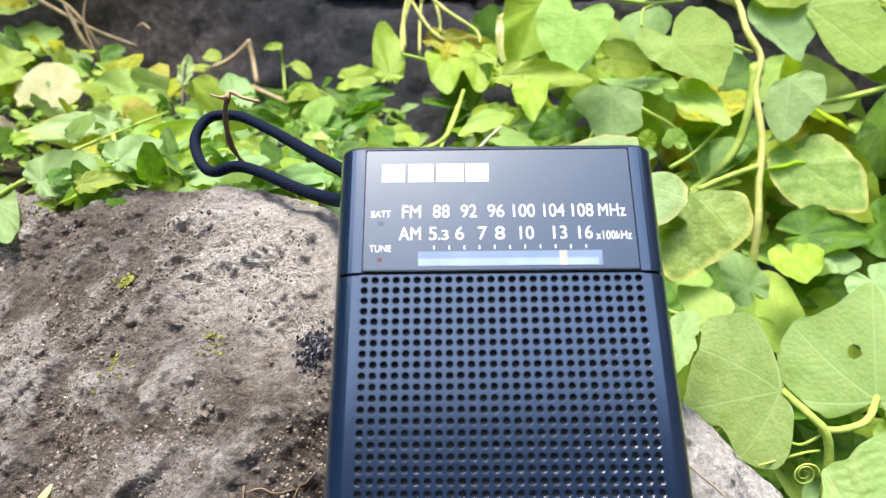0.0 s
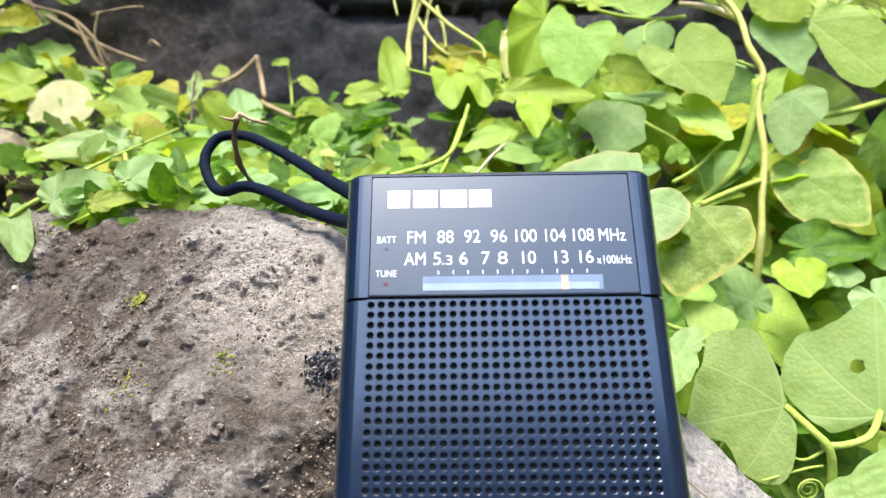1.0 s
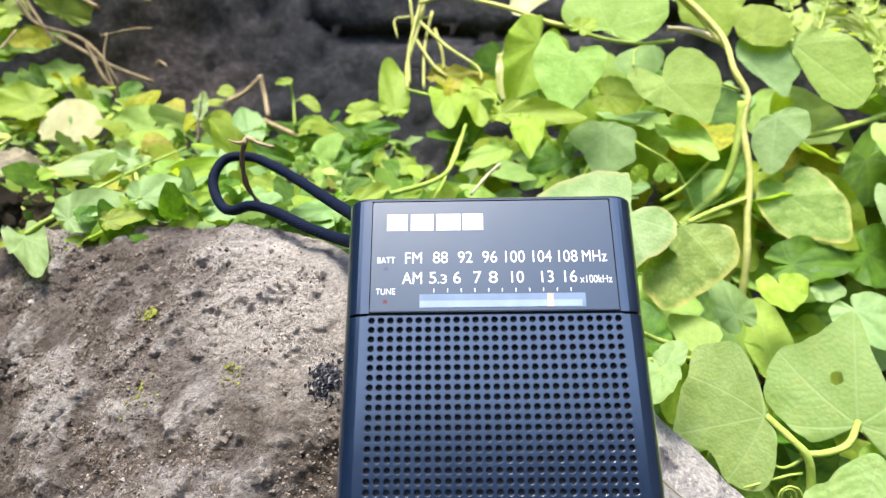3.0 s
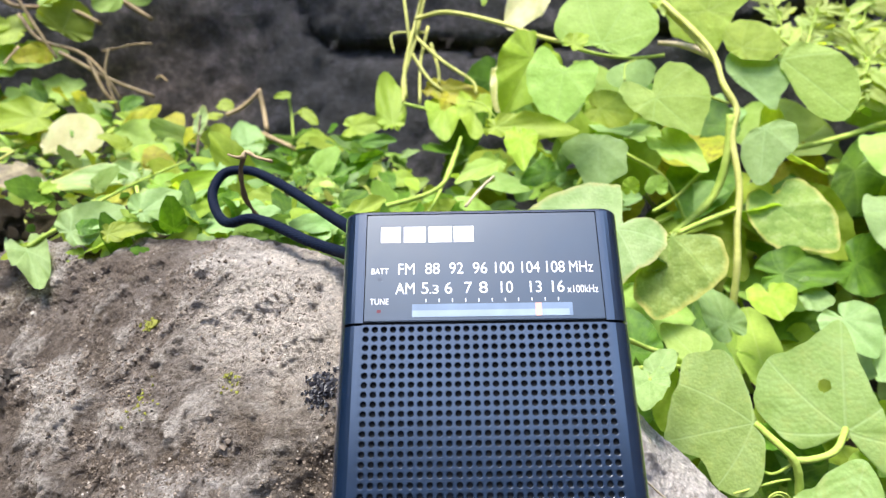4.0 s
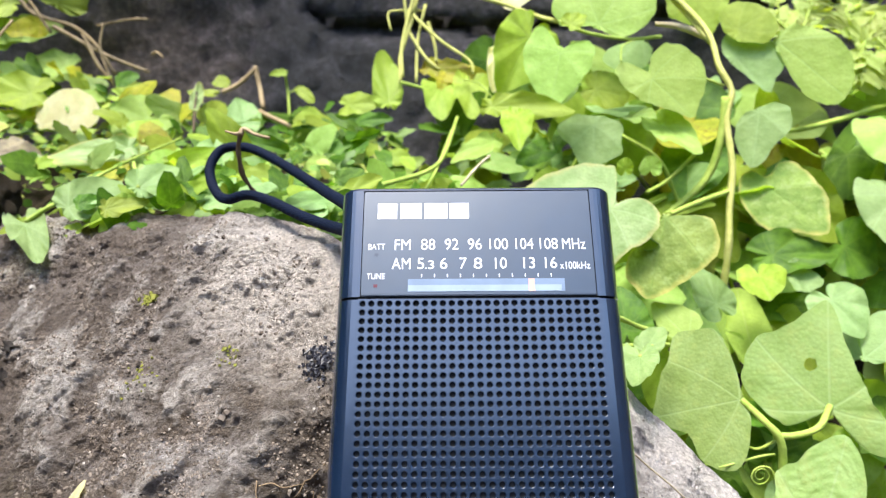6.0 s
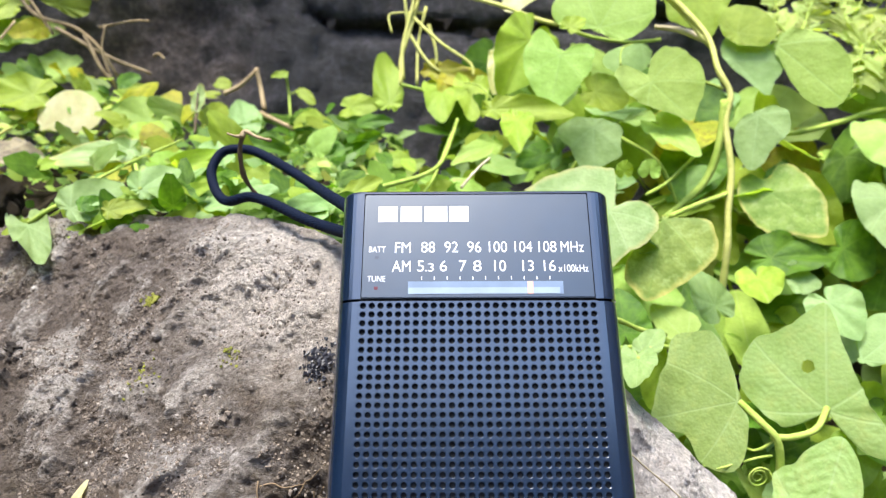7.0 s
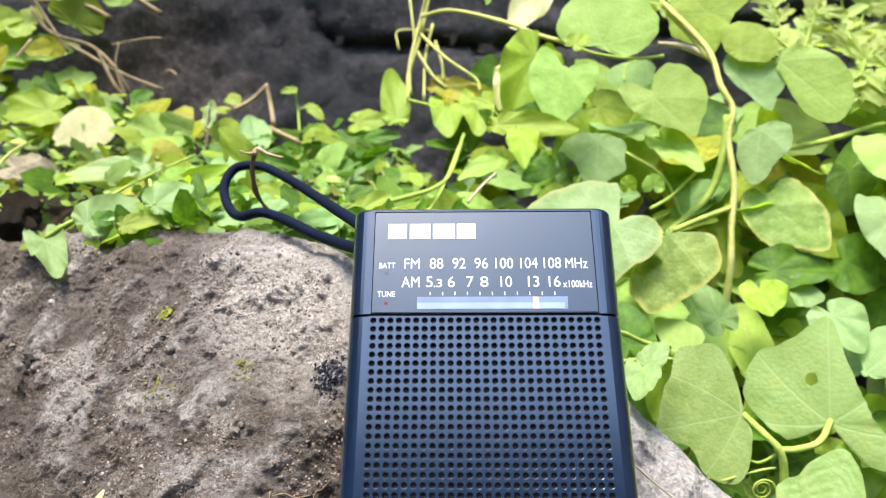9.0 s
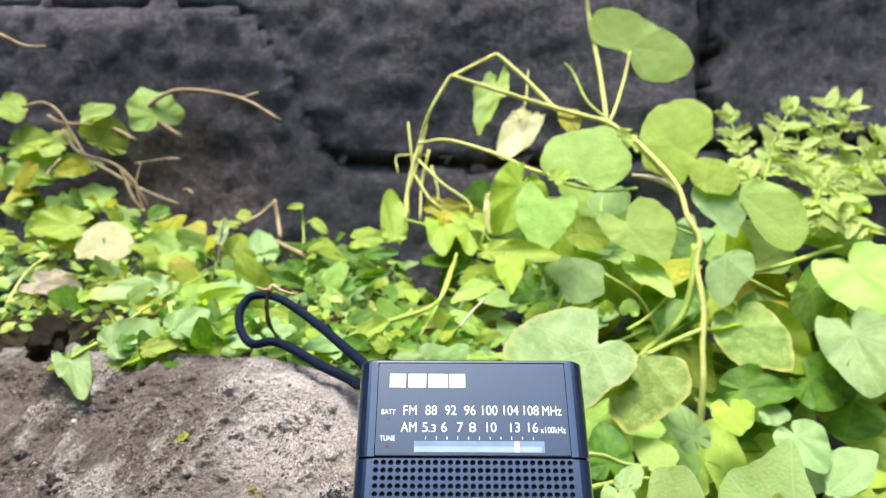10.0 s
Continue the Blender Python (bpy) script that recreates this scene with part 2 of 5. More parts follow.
        c = mix(n, l, ramp(n, l, math_node(n, l, "MULTIPLY", ragged, 0.8), [(0.82, (0, 0, 0)), (0.91, (0.85, 0.85, 0.85))]), c, margin)
    l.new(c, b.inputs["Base Color"])
    height = math_node(n, l, "SUBTRACT", noise_tex(n, l, co, 9, 6), math_node(n, l, "MULTIPLY", main, 0.5))
    height = math_node(n, l, "SUBTRACT", height, math_node(n, l, "MULTIPLY", fine, 0.25))
    height = math_node(n, l, "SUBTRACT", height, math_node(n, l, "MULTIPLY", cells.outputs["Distance"], 0.3))
    bump(n, l, b, height, 0.15, 0.012)
    tr = n.new("ShaderNodeBsdfTranslucent")
    l.new(mix(n, l, 1.0, c, (1.22, 1.20, 0.26), "MULTIPLY"), tr.inputs["Color"])
    both = n.new("ShaderNodeMixShader")
    both.inputs[0].default_value = 0.48
    l.new(b.outputs[0], both.inputs[1])
    l.new(tr.outputs[0], both.inputs[2])
    l.new(both.outputs[0], n["Material Output"].inputs["Surface"])
    return m


LEAF = {
    "fresh": leaf_material("leaf_fresh", (0.385, 0.570, 0.135), (0.315, 0.490, 0.095), (0.400, 0.555, 0.200)),
    "lime": leaf_material("leaf_lime", (0.345, 0.470, 0.062), (0.265, 0.385, 0.038), (0.434, 0.520, 0.160)),
    "cool": leaf_material("leaf_cool", (0.335, 0.500, 0.200), (0.260, 0.415, 0.145), (0.390, 0.540, 0.270)),
    "soft": leaf_material("leaf_soft", (0.295, 0.430, 0.140), (0.245, 0.375, 0.100), (0.410, 0.520, 0.250), blotch=(0.345, 0.420, 0.125)),
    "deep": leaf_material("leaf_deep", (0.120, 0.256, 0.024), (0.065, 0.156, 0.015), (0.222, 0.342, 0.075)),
    "pale": leaf_material("leaf_pale", (0.378, 0.496, 0.224), (0.269, 0.395, 0.140), (0.494, 0.598, 0.335), margin=(0.593, 0.533, 0.224)),
    "mottled": leaf_material("leaf_mottled", (0.307, 0.434, 0.097), (0.185, 0.306, 0.049), (0.185, 0.316, 0.055), margin=(0.612, 0.543, 0.152), blotch=(0.427, 0.524, 0.186)),
    "yellow": leaf_material("leaf_yellow", (0.488, 0.483, 0.037), (0.332, 0.368, 0.028), (0.536, 0.502, 0.131), blotch=(0.215, 0.164, 0.028)),
    "bleached": leaf_material("leaf_bleached", (0.70, 0.67, 0.38), (0.62, 0.58, 0.28), (0.70, 0.68, 0.44), blotch=(0.54, 0.57, 0.24)),
    "fern": leaf_material("leaf_fern", (0.45, 0.56, 0.17), (0.36, 0.46, 0.10), (0.50, 0.60, 0.24)),
    "dry": leaf_material("leaf_dry", (0.430, 0.360, 0.240), (0.230, 0.190, 0.140), (0.50, 0.42, 0.30)),
}


# ---- building helpers ----
def part(name, data, material, parent=None, label=""):
    if isinstance(data, bmesh.types.BMesh):
        me = bpy.data.meshes.new(name)
        data.to_mesh(me)
        data.free()
    else:
        me = data
    if not me.materials:
        me.materials.append(material)
    ob = new(name, me)
    ob.parent = parent
    if label:
        ob["label"] = label
    return ob


def thing(name, label, category, at=None, group="", kind=""):
    ob = new(name)
    ob.empty_display_size = 0.02
    if at is not None:
        ob.matrix_world = at
    return tagged(ob, label, category, group, kind)


def mesh_of(name, verts, faces, smooth=False):
    me = bpy.data.meshes.new(name)
    me.from_pydata(verts, [], faces)
    if smooth:
        me.polygons.foreach_set("use_smooth", [True] * len(me.polygons))
    me.update()
    return me


def spline(points, steps=8):
    """Points along a smooth line through the given ones."""
    p = [Vector(q) for q in points]
    p = [2 * p[0] - p[1]] + p + [2 * p[-1] - p[-2]]
    out = []
    for a, b, c, d in zip(p, p[1:], p[2:], p[3:]):
        for k in range(steps):
            t = k / steps
            out.append(0.5 * (2 * b + (c - a) * t + (2 * a - 5 * b + 4 * c - d) * t * t + (3 * b - a - 3 * c + d) * t ** 3))
    return out + [p[-2]]


def tube(points, r0, r1, sides=8, steps=8, knots=0.0):
    """A tapered round stem along a line, closed at both ends."""
    line = spline(points, steps)
    verts, faces = [], []
    up = Vector((0.3, -0.9, 0.2))
    for i, p in enumerate(line):
        way = (line[min(i + 1, len(line) - 1)] - line[max(i - 1, 0)]).normalized()
        u = way.cross(up).normalized()
        v = u.cross(way)
        r = r0 + (r1 - r0) * i / (len(line) - 1)
        r *= 1 + knots * noise.noise(p * 260)
        for k in range(sides):
            a = 2 * math.pi * k / sides
            verts.append(p + u * (r * math.cos(a)) + v * (r * math.sin(a)))
    for i in range(len(line) - 1):
        for k in range(sides):
            a, b = i * sides + k, i * sides + (k + 1) % sides
            faces.append((a, b, b + sides, a + sides))
    faces.append(tuple(range(sides))[::-1])
    faces.append(tuple(range(len(verts) - sides, len(verts))))
    return mesh_of("tube", verts, faces, True)


def ease(a, b, x):
    t = min(1.0, max(0.0, (x - a) / (b - a)))
    return t * t * (3 - 2 * t)


def along(x, knots):
    """Value at x on a line through (x, value) knots."""
    for (x0, v0), (x1, v1) in zip(knots, knots[1:]):
        if x <= x1:
            return v0 + (v1 - v0) * max(0.0, (x - x0) / (x1 - x0))
    return knots[-1][1]


# ---- ground: one sheet to the horizon, a bank of soil behind the boulder ----
def soil_height(x, y):
    bank = ease(0.07, 0.15, y) * (1 - ease(0.4, 0.9, y)) * (1 - ease(-0.06, 0.06, x))
    h = bank * (0.170 + 0.10 * max(0.0, min(y, 0.32) - 0.10))
    h += (1 - bank) * 0.04 * ease(0.05, 0.25, y)
    near = 1 - ease(0.5, 1.2, math.hypot(x, y))
    return h * (1 - ease(0.7, 1.6, abs(x))) + near * (0.010 * noise.noise(Vector((x * 22, y * 22, 3))) + 0.004 * noise.noise(Vector((x * 90, y * 90, 7))))


def ground():
    fine = [-0.6 + 1.2 * i / 120 for i in range(121)]
    outer = [0.8, 1.1, 1.6, 2.4, 4, 8, 20, 60, 200]
    line = [-v for v in reversed(outer)] + fine + outer
    verts = [(x, y, soil_height(x, y)) for y in line for x in line]
    w = len(line)
    faces = [(r * w + c, r * w + c + 1, (r + 1) * w + c + 1, (r + 1) * w + c) for r in range(w - 1) for c in range(w - 1)]
    ob = part("ground", mesh_of("ground", verts, faces, True), SOIL)
    tagged(ob, "dark damp garden soil with crumbs of humus", "ground", kind="structure")


ground()


# ---- dark stone wall behind the plants, of large rough blocks ----
def wall_joint(x, z):
    """Depth of the joints between the blocks, and the block's number."""
    wob = 0.006 * noise.noise(Vector((x * 30, 0.0, z * 30)))
    low = 0.294 + 0.03 * (1 - ease(-0.15, -0.09, x)) + 0.10 * (1 - ease(-0.19, -0.11, x)) + wob + 0.02 * ease(0.05, 0.3, x)
    split = 0.215 - 0.05 * (z - 0.3) + 2 * wob
    block = 0 if z < low else (1 if x < split else 2)
    d1 = abs(z - low) * (1.0 if x > -0.1 else 1.6)
    d2 = abs(x - split) if z > low else 1.0
    fade = 1 - 0.85 * (1 - ease(-0.13, -0.08, x))
    return 0.016 * fade * (1 - ease(0.0, 0.007, d1)) + 0.024 * (1 - ease(0.0, 0.010, d2)), block


def stone_wall():
    wall = thing("wall_north", "dark basalt wall of large rough blocks", "wall", kind="structure")
    xs = [-1.6 + 0.06 * i for i in range(18)] + [-0.55 + 0.0075 * i for i in range(148)] + [0.6 + 0.06 * i for i in range(18)]
    zs = [-0.1 + 0.02 * i for i in range(11)] + [0.127 + 0.0065 * i for i in range(85)] + [0.72 + 0.06 * i for i in range(12)]
    verts, ids = [], []
    for z in zs:
        for x in xs:
            groove, block = wall_joint(x, z)
            p = Vector((x, 0.31, z))
            rough = 0.016 * noise.noise(p * 6) + 0.0035 * noise.noise(p * 21 + Vector((4, 0, 0))) + 0.0035 * noise.noise(p * 48) + 0.003 * noise.noise(p * 110)
            verts.append((x, 0.335 + rough + groove + (0.0, 0.004, -0.004)[block], z))
            ids.append(block)
    w = len(xs)
    for block in range(3):
        faces = [(r * w + c, r * w + c + 1, (r + 1) * w + c + 1, (r + 1) * w + c) for r in range(len(zs) - 1) for c in range(w - 1) if ids[r * w + c] == block]
        bm = bmesh.new()
        bm.from_mesh(mesh_of("stone", verts, faces, True))
        bmesh.ops.delete(bm, geom=[v for v in bm.verts if not v.link_faces], context="VERTS")
        for f in bm.faces:
            f.smooth = True
        edge = [e for e in bm.edges if e.is_boundary]
        deep = bmesh.ops.extrude_edge_only(bm, edges=edge)["geom"]
        bmesh.ops.translate(bm, vec=(0, 0.25, 0), verts=[g for g in deep if isinstance(g, bmesh.types.BMVert)])
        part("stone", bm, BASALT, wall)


stone_wall()


def unseen_wall(name, at, size):
    """An added, unseen plain wall beside or behind the camera; darkens the radio's reflections."""
    bm = bmesh.new()
    bmesh.ops.create_cube(bm, size=1, matrix=Matrix.Translation(at) @ Matrix.Diagonal((*size, 1)))
    bmesh.ops.bevel(bm, geom=bm.edges[:], offset=0.02, segments=2, affect="EDGES")
    tagged(part(name, bm, BASALT), "plain dark wall added out of view to block sky light", "wall", kind="structure")


unseen_wall("unseen_wall_south", (0, -3.6, 1.2), (9, 0.3, 2.8))
unseen_wall("unseen_wall_east", (1.95, -1.45, 0.85), (0.3, 3.95, 1.9))
unseen_wall("unseen_wall_west", (-1.95, -1.45, 0.85), (0.3, 3.95, 1.9))


# ---- the boulder that the radio lies on, in the radio's frame ----
BROW = ((-0.45, 0.078), (-0.233, 0.054), (-0.174, 0.044), (-0.124, 0.033), (-0.097, 0.029), (-0.076, 0.025), (-0.056, 0.016), (-0.045, 0.007),
        (-0.02, -0.012), (0.02, -0.030), (0.044, -0.035), (0.054, -0.0405), (0.065, -0.050), (0.085, -0.068), (0.14, -0.116))


def boulder():
    verts, faces, crest = [], [], []
    nx, nf, nb = 660, 400, 40
    for i in range(nx + 1):
        x = along(i / nx, ((0.0, -0.42), (0.06, -0.25), (1.0, 0.13)))
        top = along(x, BROW) + 0.003 * noise.noise(Vector((x * 60, 1.0, 5.0)))
        for j in range(nf + nb + 1):
            if j <= nf:
                z = -0.27 + (top + 0.27) * (j / nf) ** 0.75
                back = 0.0
            else:
                s = (j - nf) / nb
                z = top - 0.16 * s * s
                back = 0.16 * s
            left = 0.029 - 0.374 * x + 0.288 * z
            right = 0.052 + 0.62 * (x - 0.036) + 0.25 * (z + 0.05)
            k = ease(-0.02, 0.03, x)
            y = left * (1 - k) + right * k
            hollow = ease(-0.040, -0.0365, x) * (1 - ease(0.0365, 0.042, x))
            y += hollow * max(0.0, 0.036 - y)
            y += 0.018 * math.exp(-((x + 0.046) / 0.012) ** 2 - ((z + 0.080) / 0.024) ** 2)
            y -= 0.06 * (1 - ease(-0.128, -0.122, z))
            p = Vector((x, y, z))
            d = 0.0044 * noise.noise(p * 24) + 0.0035 * noise.noise(p * 60) + 0.0017 * noise.noise(p * 150) + 0.0013 * noise.noise(p * 330) + 0.0010 * noise.noise(p * 800)
            ridge = 0.0060 * abs(noise.noise(Vector(((x + z) * 14, y * 20, (x - z) * 46)))) - 0.001
            y += 0.010 * (1 - ease(0.0, 0.016, top - z)) * (1 if back == 0 else 1) + back
            y += (d + ridge) * (1 - 0.8 * hollow)
            if hollow > 0.5 and z > -0.119:
                y = max(y, 0.0345)
            crest.append(0.5 - 75 * (d + ridge - 0.0008))
            verts.append((x, y, z + 0.003 * noise.noise(p * 24)))
    h = nf + nb + 1
    for i in range(nx):
        for j in range(h - 1):
            faces.append((i * h + j, (i + 1) * h + j, (i + 1) * h + j + 1, i * h + j + 1))
    faces.append(tuple(range(h)))
    faces.append(tuple(range(nx * h, nx * h + h))[::-1])
    faces.append(tuple(i * h for i in range(nx, -1, -1)))
    me = mesh_of("boulder", verts, faces, True)
    me.attributes.new("crest", "FLOAT", "POINT").data.foreach_set("value", crest)
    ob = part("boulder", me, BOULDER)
    ob.matrix_world = RADIO
    tagged(ob, "weathered grey-brown boulder with pale and mossy patches", "rock")
    return ob


ROCK = boulder()


# ---- the pocket radio ----
HALF, DEEP, TOP, FOOT, SEAM = 0.0352, 0.033, 0.0014, -0.1185, -0.0284


def section(inset=0.0, channel=0.0, cut=0.0292, flare=0.0):
    """Outline of the case across its height: rounded edges, and a channel in front for the plate."""
    w, r, q = HALF + flare - inset, 0.0050 - inset * 0.6, 0.003
    pts = []
    if channel:
        pts += [(-cut, channel), (-cut, inset)]
    for k in range(9):
        a = math.pi / 2 * k / 8
        pts.append((-w + r - r * math.sin(a), inset + r - r * math.cos(a)))
    for k in range(5):
        a = math.pi / 2 * k / 4
        pts.append((-w + q - q * math.cos(a), DEEP - inset - q + q * math.sin(a)))
    return pts + [(-x, y) for x, y in reversed(pts)]


def prism(rings):
    """A solid through equal outlines at several heights."""
    bm = bmesh.new()
    rows = [[bm.verts.new((x, y, z)) for x, y in pts] for pts, z in rings]
    n = len(rows[0])
    for a, b in zip(rows, rows[1:]):
        for k in range(n):
            bm.faces.new((a[k], b[k], b[(k + 1) % n], a[(k + 1) % n]))
    bm.faces.new(rows[0])
    bm.faces.new(rows[-1][::-1])
    bmesh.ops.recalc_face_normals(bm, faces=bm.faces[:])
    return bm


def plate(x0, x1, z0, z1, y0, y1, bevel=0.0, segments=2):
    bm = bmesh.new()
    bmesh.ops.create_cube(bm, size=1, matrix=Matrix.Translation(((x0 + x1) / 2, (y0 + y1) / 2, (z0 + z1) / 2)) @ Matrix.Diagonal((x1 - x0, y1 - y0, z1 - z0, 1)))
    if bevel:
        bmesh.ops.bevel(bm, geom=bm.edges[:], offset=bevel, segments=segments, affect="EDGES")
    return bm


def grille(cols, rows, pitch, top):
    """A plate with round countersunk holes; those over the loudspeaker go right through."""
    verts, faces = [], []
    for r in range(rows):
        for c in range(cols):
            cx, cz = (c - (cols - 1) / 2) * pitch, top - r * pitch
            open_hole = (c - (cols - 1) / 2) ** 2 + (r - 25) ** 2 < 14.6 ** 2
            base = len(verts)
            for k in range(16):
                a = 2 * math.pi * k / 16
                u, v = math.cos(a), math.sin(a)
                e = 0.5 * pitch / max(abs(u), abs(v))
                for rad, y in ((e, 0.0), (0.00082, 0.0), (0.00073, 0.00006), (0.00061, 0.00022), (0.00058, 0.00100 if not open_hole else 0.0016)):
                    verts.append((cx + u * rad, y, cz + v * rad))
            for k in range(16):
                a, b = base + 5 * k, base + 5 * ((k + 1) % 16)
                for s in range(4):
                    faces.append((a + s, a + s + 1, b + s + 1, b + s))
            if not open_hole:
                faces.append(tuple(base + 5 * k + 4 for k in range(16)))
    me = mesh_of("speaker_grille", verts, faces)
    return me


def print_mesh(text, x0, x1, z0, z1, y=-0.00006):
    """Printed characters that fill a box on the radio's front."""
    cu = bpy.data.curves.new("print", "FONT")
    cu.body = text
    cu.offset = 0.0
    ob = bpy.data.objects.new("print", cu)
    scene.collection.objects.link(ob)
    me = bpy.data.meshes.new_from_object(ob.evaluated_get(bpy.context.evaluated_depsgraph_get()))
    bpy.data.objects.remove(ob)
    bpy.data.curves.remove(cu)
    lo = [min(v.co[i] for v in me.vertices) for i in (0, 1)]
    hi = [max(v.co[i] for v in me.vertices) for i in (0, 1)]
    for v in me.vertices:
        v.co = (x0 + (v.co[0] - lo[0]) / (hi[0] - lo[0]) * (x1 - x0), y, z0 + (v.co[1] - lo[1]) / (hi[1] - lo[1]) * (z1 - z0))
    me.materials.clear()
    return me


def pocket_radio():
    radio = thing("pocket_radio", "dark blue-grey pocket radio with perforated front, lying on the boulder", "radio", RADIO)
    core = section(0.0009)
    part("core", prism([(core, FOOT + 0.002), (core, -0.003)]), BLACK, radio)
    low, foot = section(0, 0.0045, 0.0297), section(0, 0.0045, 0.0297, 0.0006)
    low_in, foot_in = section(0.0006, 0.0045, 0.0297), section(0.0006, 0.0045, 0.0297, 0.0006)
    part("lower_case", prism([(foot_in, FOOT), (foot, FOOT + 0.0008), (low, SEAM - 0.0006), (low_in, SEAM - 0.0003)]), BODY, radio)
    up = section(0, 0.0016, 0.02915)
    part("upper_case", prism([(up, SEAM + 0.0001), (up, 0.0002)]), BODY, radio, "dark blue-grey upper case")
    cap = [(section(0), 0.0002), (section(0), 0.0003), (section(0.0003), 0.0009), (section(0.0009), TOP - 0.0001), (section(0.0016), TOP)]
    part("top_edge", prism(cap), BODY, radio)
    panel = part("dial_panel", plate(-0.02895, 0.02895, SEAM + 0.0004, 0.0, -0.00002, 0.0012, 0.0002), PANEL, radio, "smooth smoked dial panel")
    p = 0.002187
    front = part("speaker_grille", grille(27, 39, p, -0.0300), BODY, radio, "front plate with rows of round holes")
    part("grille_margin", plate(-0.02965, 0.02965, FOOT + 0.001, -0.0300 - 38.5 * p, 0, 0.003), BODY, front)
    part("grille_margin", plate(-0.02965, 0.02965, -0.0300 + 0.5 * p, SEAM - 0.0004, 0, 0.003, 0.0001, 1), BODY, front)
    for s in (-1, 1):
        part("grille_margin", plate(min(s * 13.5 * p, s * 0.02968), max(s * 13.5 * p, s * 0.02968), -0.0300 - 38.5 * p, -0.0300 + 0.5 * p, 0, 0.003), BODY, front)
    # maker's mark as four plain white blocks
    for x0, x1 in ((-25.4, -20.4), (-19.6, -14.1), (-13.4, -7.5), (-7.0, -2.0)):
        part("maker_mark", plate(x0 / 1000, x1 / 1000, -0.0077, -0.0034, -0.00007, 0.0, 0.0), PRINT, panel, "plain white block")
    row_fm = (("FM", -20.84, -16.83), ("88", -14.19, -10.63), ("92", -8.20, -4.78), ("96", -2.40, 1.12), ("100", 2.5, 7.71), ("104", 9.05, 14.09), ("108", 15.13, 20.22), ("MHz", 21.33, 27.16))
    for text, x0, x1 in row_fm:
        x0 += 0.55 if text[0] == "1" else 0
        part("printed_scale", print_mesh(text, x0 / 1000, x1 / 1000, -0.01615, -0.0133 if text[0] in "FM" else -0.01320), PRINT, panel, "white printed " + text)
    row_am = (("AM", -21.49, -16.8), ("5", -15.09, -13.4), (".", -13.1, -12.75), ("6", -9.41, -7.62), ("7", -4.56, -2.73), ("8", -1.0, 1.09), ("10", 3.73, 7.24), ("13", 10.81, 14.24), ("16", 16.2, 19.71))
    for text, x0, x1 in row_am:
        x0 += 0.55 if text[0] == "1" else 0
        part("printed_scale", print_mesh(text, x0 / 1000, x1 / 1000, -0.0212, -0.0208 if text == "." else -0.0183), PRINT, panel, "white printed " + text)
    part("printed_scale", print_mesh("3", -0.0124, -0.01093, -0.0212, -0.0190), PRINT, panel, "white printed 3")
    part("printed_scale", print_mesh("x100kHz", 0.02041, 0.02791, -0.0214, -0.0195), PRINT, panel, "small white printed x100kHz")
    part("printed_word", print_mesh("BATT", -0.02749, -0.02325, -0.0160, -0.01445), PRINT, panel, "small white printed BATT")
    part("printed_word", print_mesh("TUNE", -0.02766, -0.02309, -0.0238, -0.0223), PRINT, panel, "small white printed TUNE")
    for k in range(11):
        x = -0.01399 + k * 0.00321
        part("scale_tick", plate(x - 0.00012, x + 0.00012, -0.02335, -0.0225, -0.00006, 0.0), PRINT, panel)
    window = part("dial_window", plate(-0.01738, 0.02134, -0.0271, -0.0238, -0.00008, 0.0, 0.0), DIAL_GREY, radio, "pale grey tuning window")
    part("dial_strip", plate(-0.01730, 0.02050, -0.0270, -0.0254, -0.00014, -0.00009, 0.0), DIAL, window, "pale blue-white tuning strip")
    part("pointer", plate(0.0124, 0.0139, -0.02706, -0.02386, -0.0002, -0.00015), ORANGE, window, "orange tuning pointer")
    part("battery_lamp", plate(-0.0259, -0.0249, -0.0178, -0.0170, -0.00006, 0.0), LED_DARK, panel, "unlit battery lamp")
    part("tuning_lamp", plate(-0.0259, -0.0249, -0.0259, -0.0251, -0.00006, 0.0), LED_RED, panel, "dim red tuning lamp")
    return radio


SET = pocket_radio()


# ---- leaves ----
SHAPES = {
    "heart": ((0, 1.0), (10, 0.92), (25, 0.80), (45, 0.72), (70, 0.66), (100, 0.60), (130, 0.52), (155, 0.40), (172, 0.20), (180, 0.04)),
    "cut": ((0, 1.0), (12, 0.55), (24, 0.92), (38, 0.46), (52, 0.80), (68, 0.40), (84, 0.66), (100, 0.30), (120, 0.42), (140, 0.16), (180, 0.06)),
    "lobed": ((0, 1.0), (8, 0.88), (24, 0.76), (46, 0.86), (52, 0.84), (64, 0.74), (80, 0.70), (104, 0.78), (125, 0.64), (150, 0.43), (170, 0.20), (180, 0.04)),
    "round": ((0, 1.0), (30, 1.0), (60, 0.97), (90, 0.93), (120, 0.86), (150, 0.70), (170, 0.36), (180, 0.07)),
    "oval": ((0, 1.0), (8, 0.88), (20, 0.68), (40, 0.48), (70, 0.35), (100, 0.27), (140, 0.18), (180, 0.10)),
}


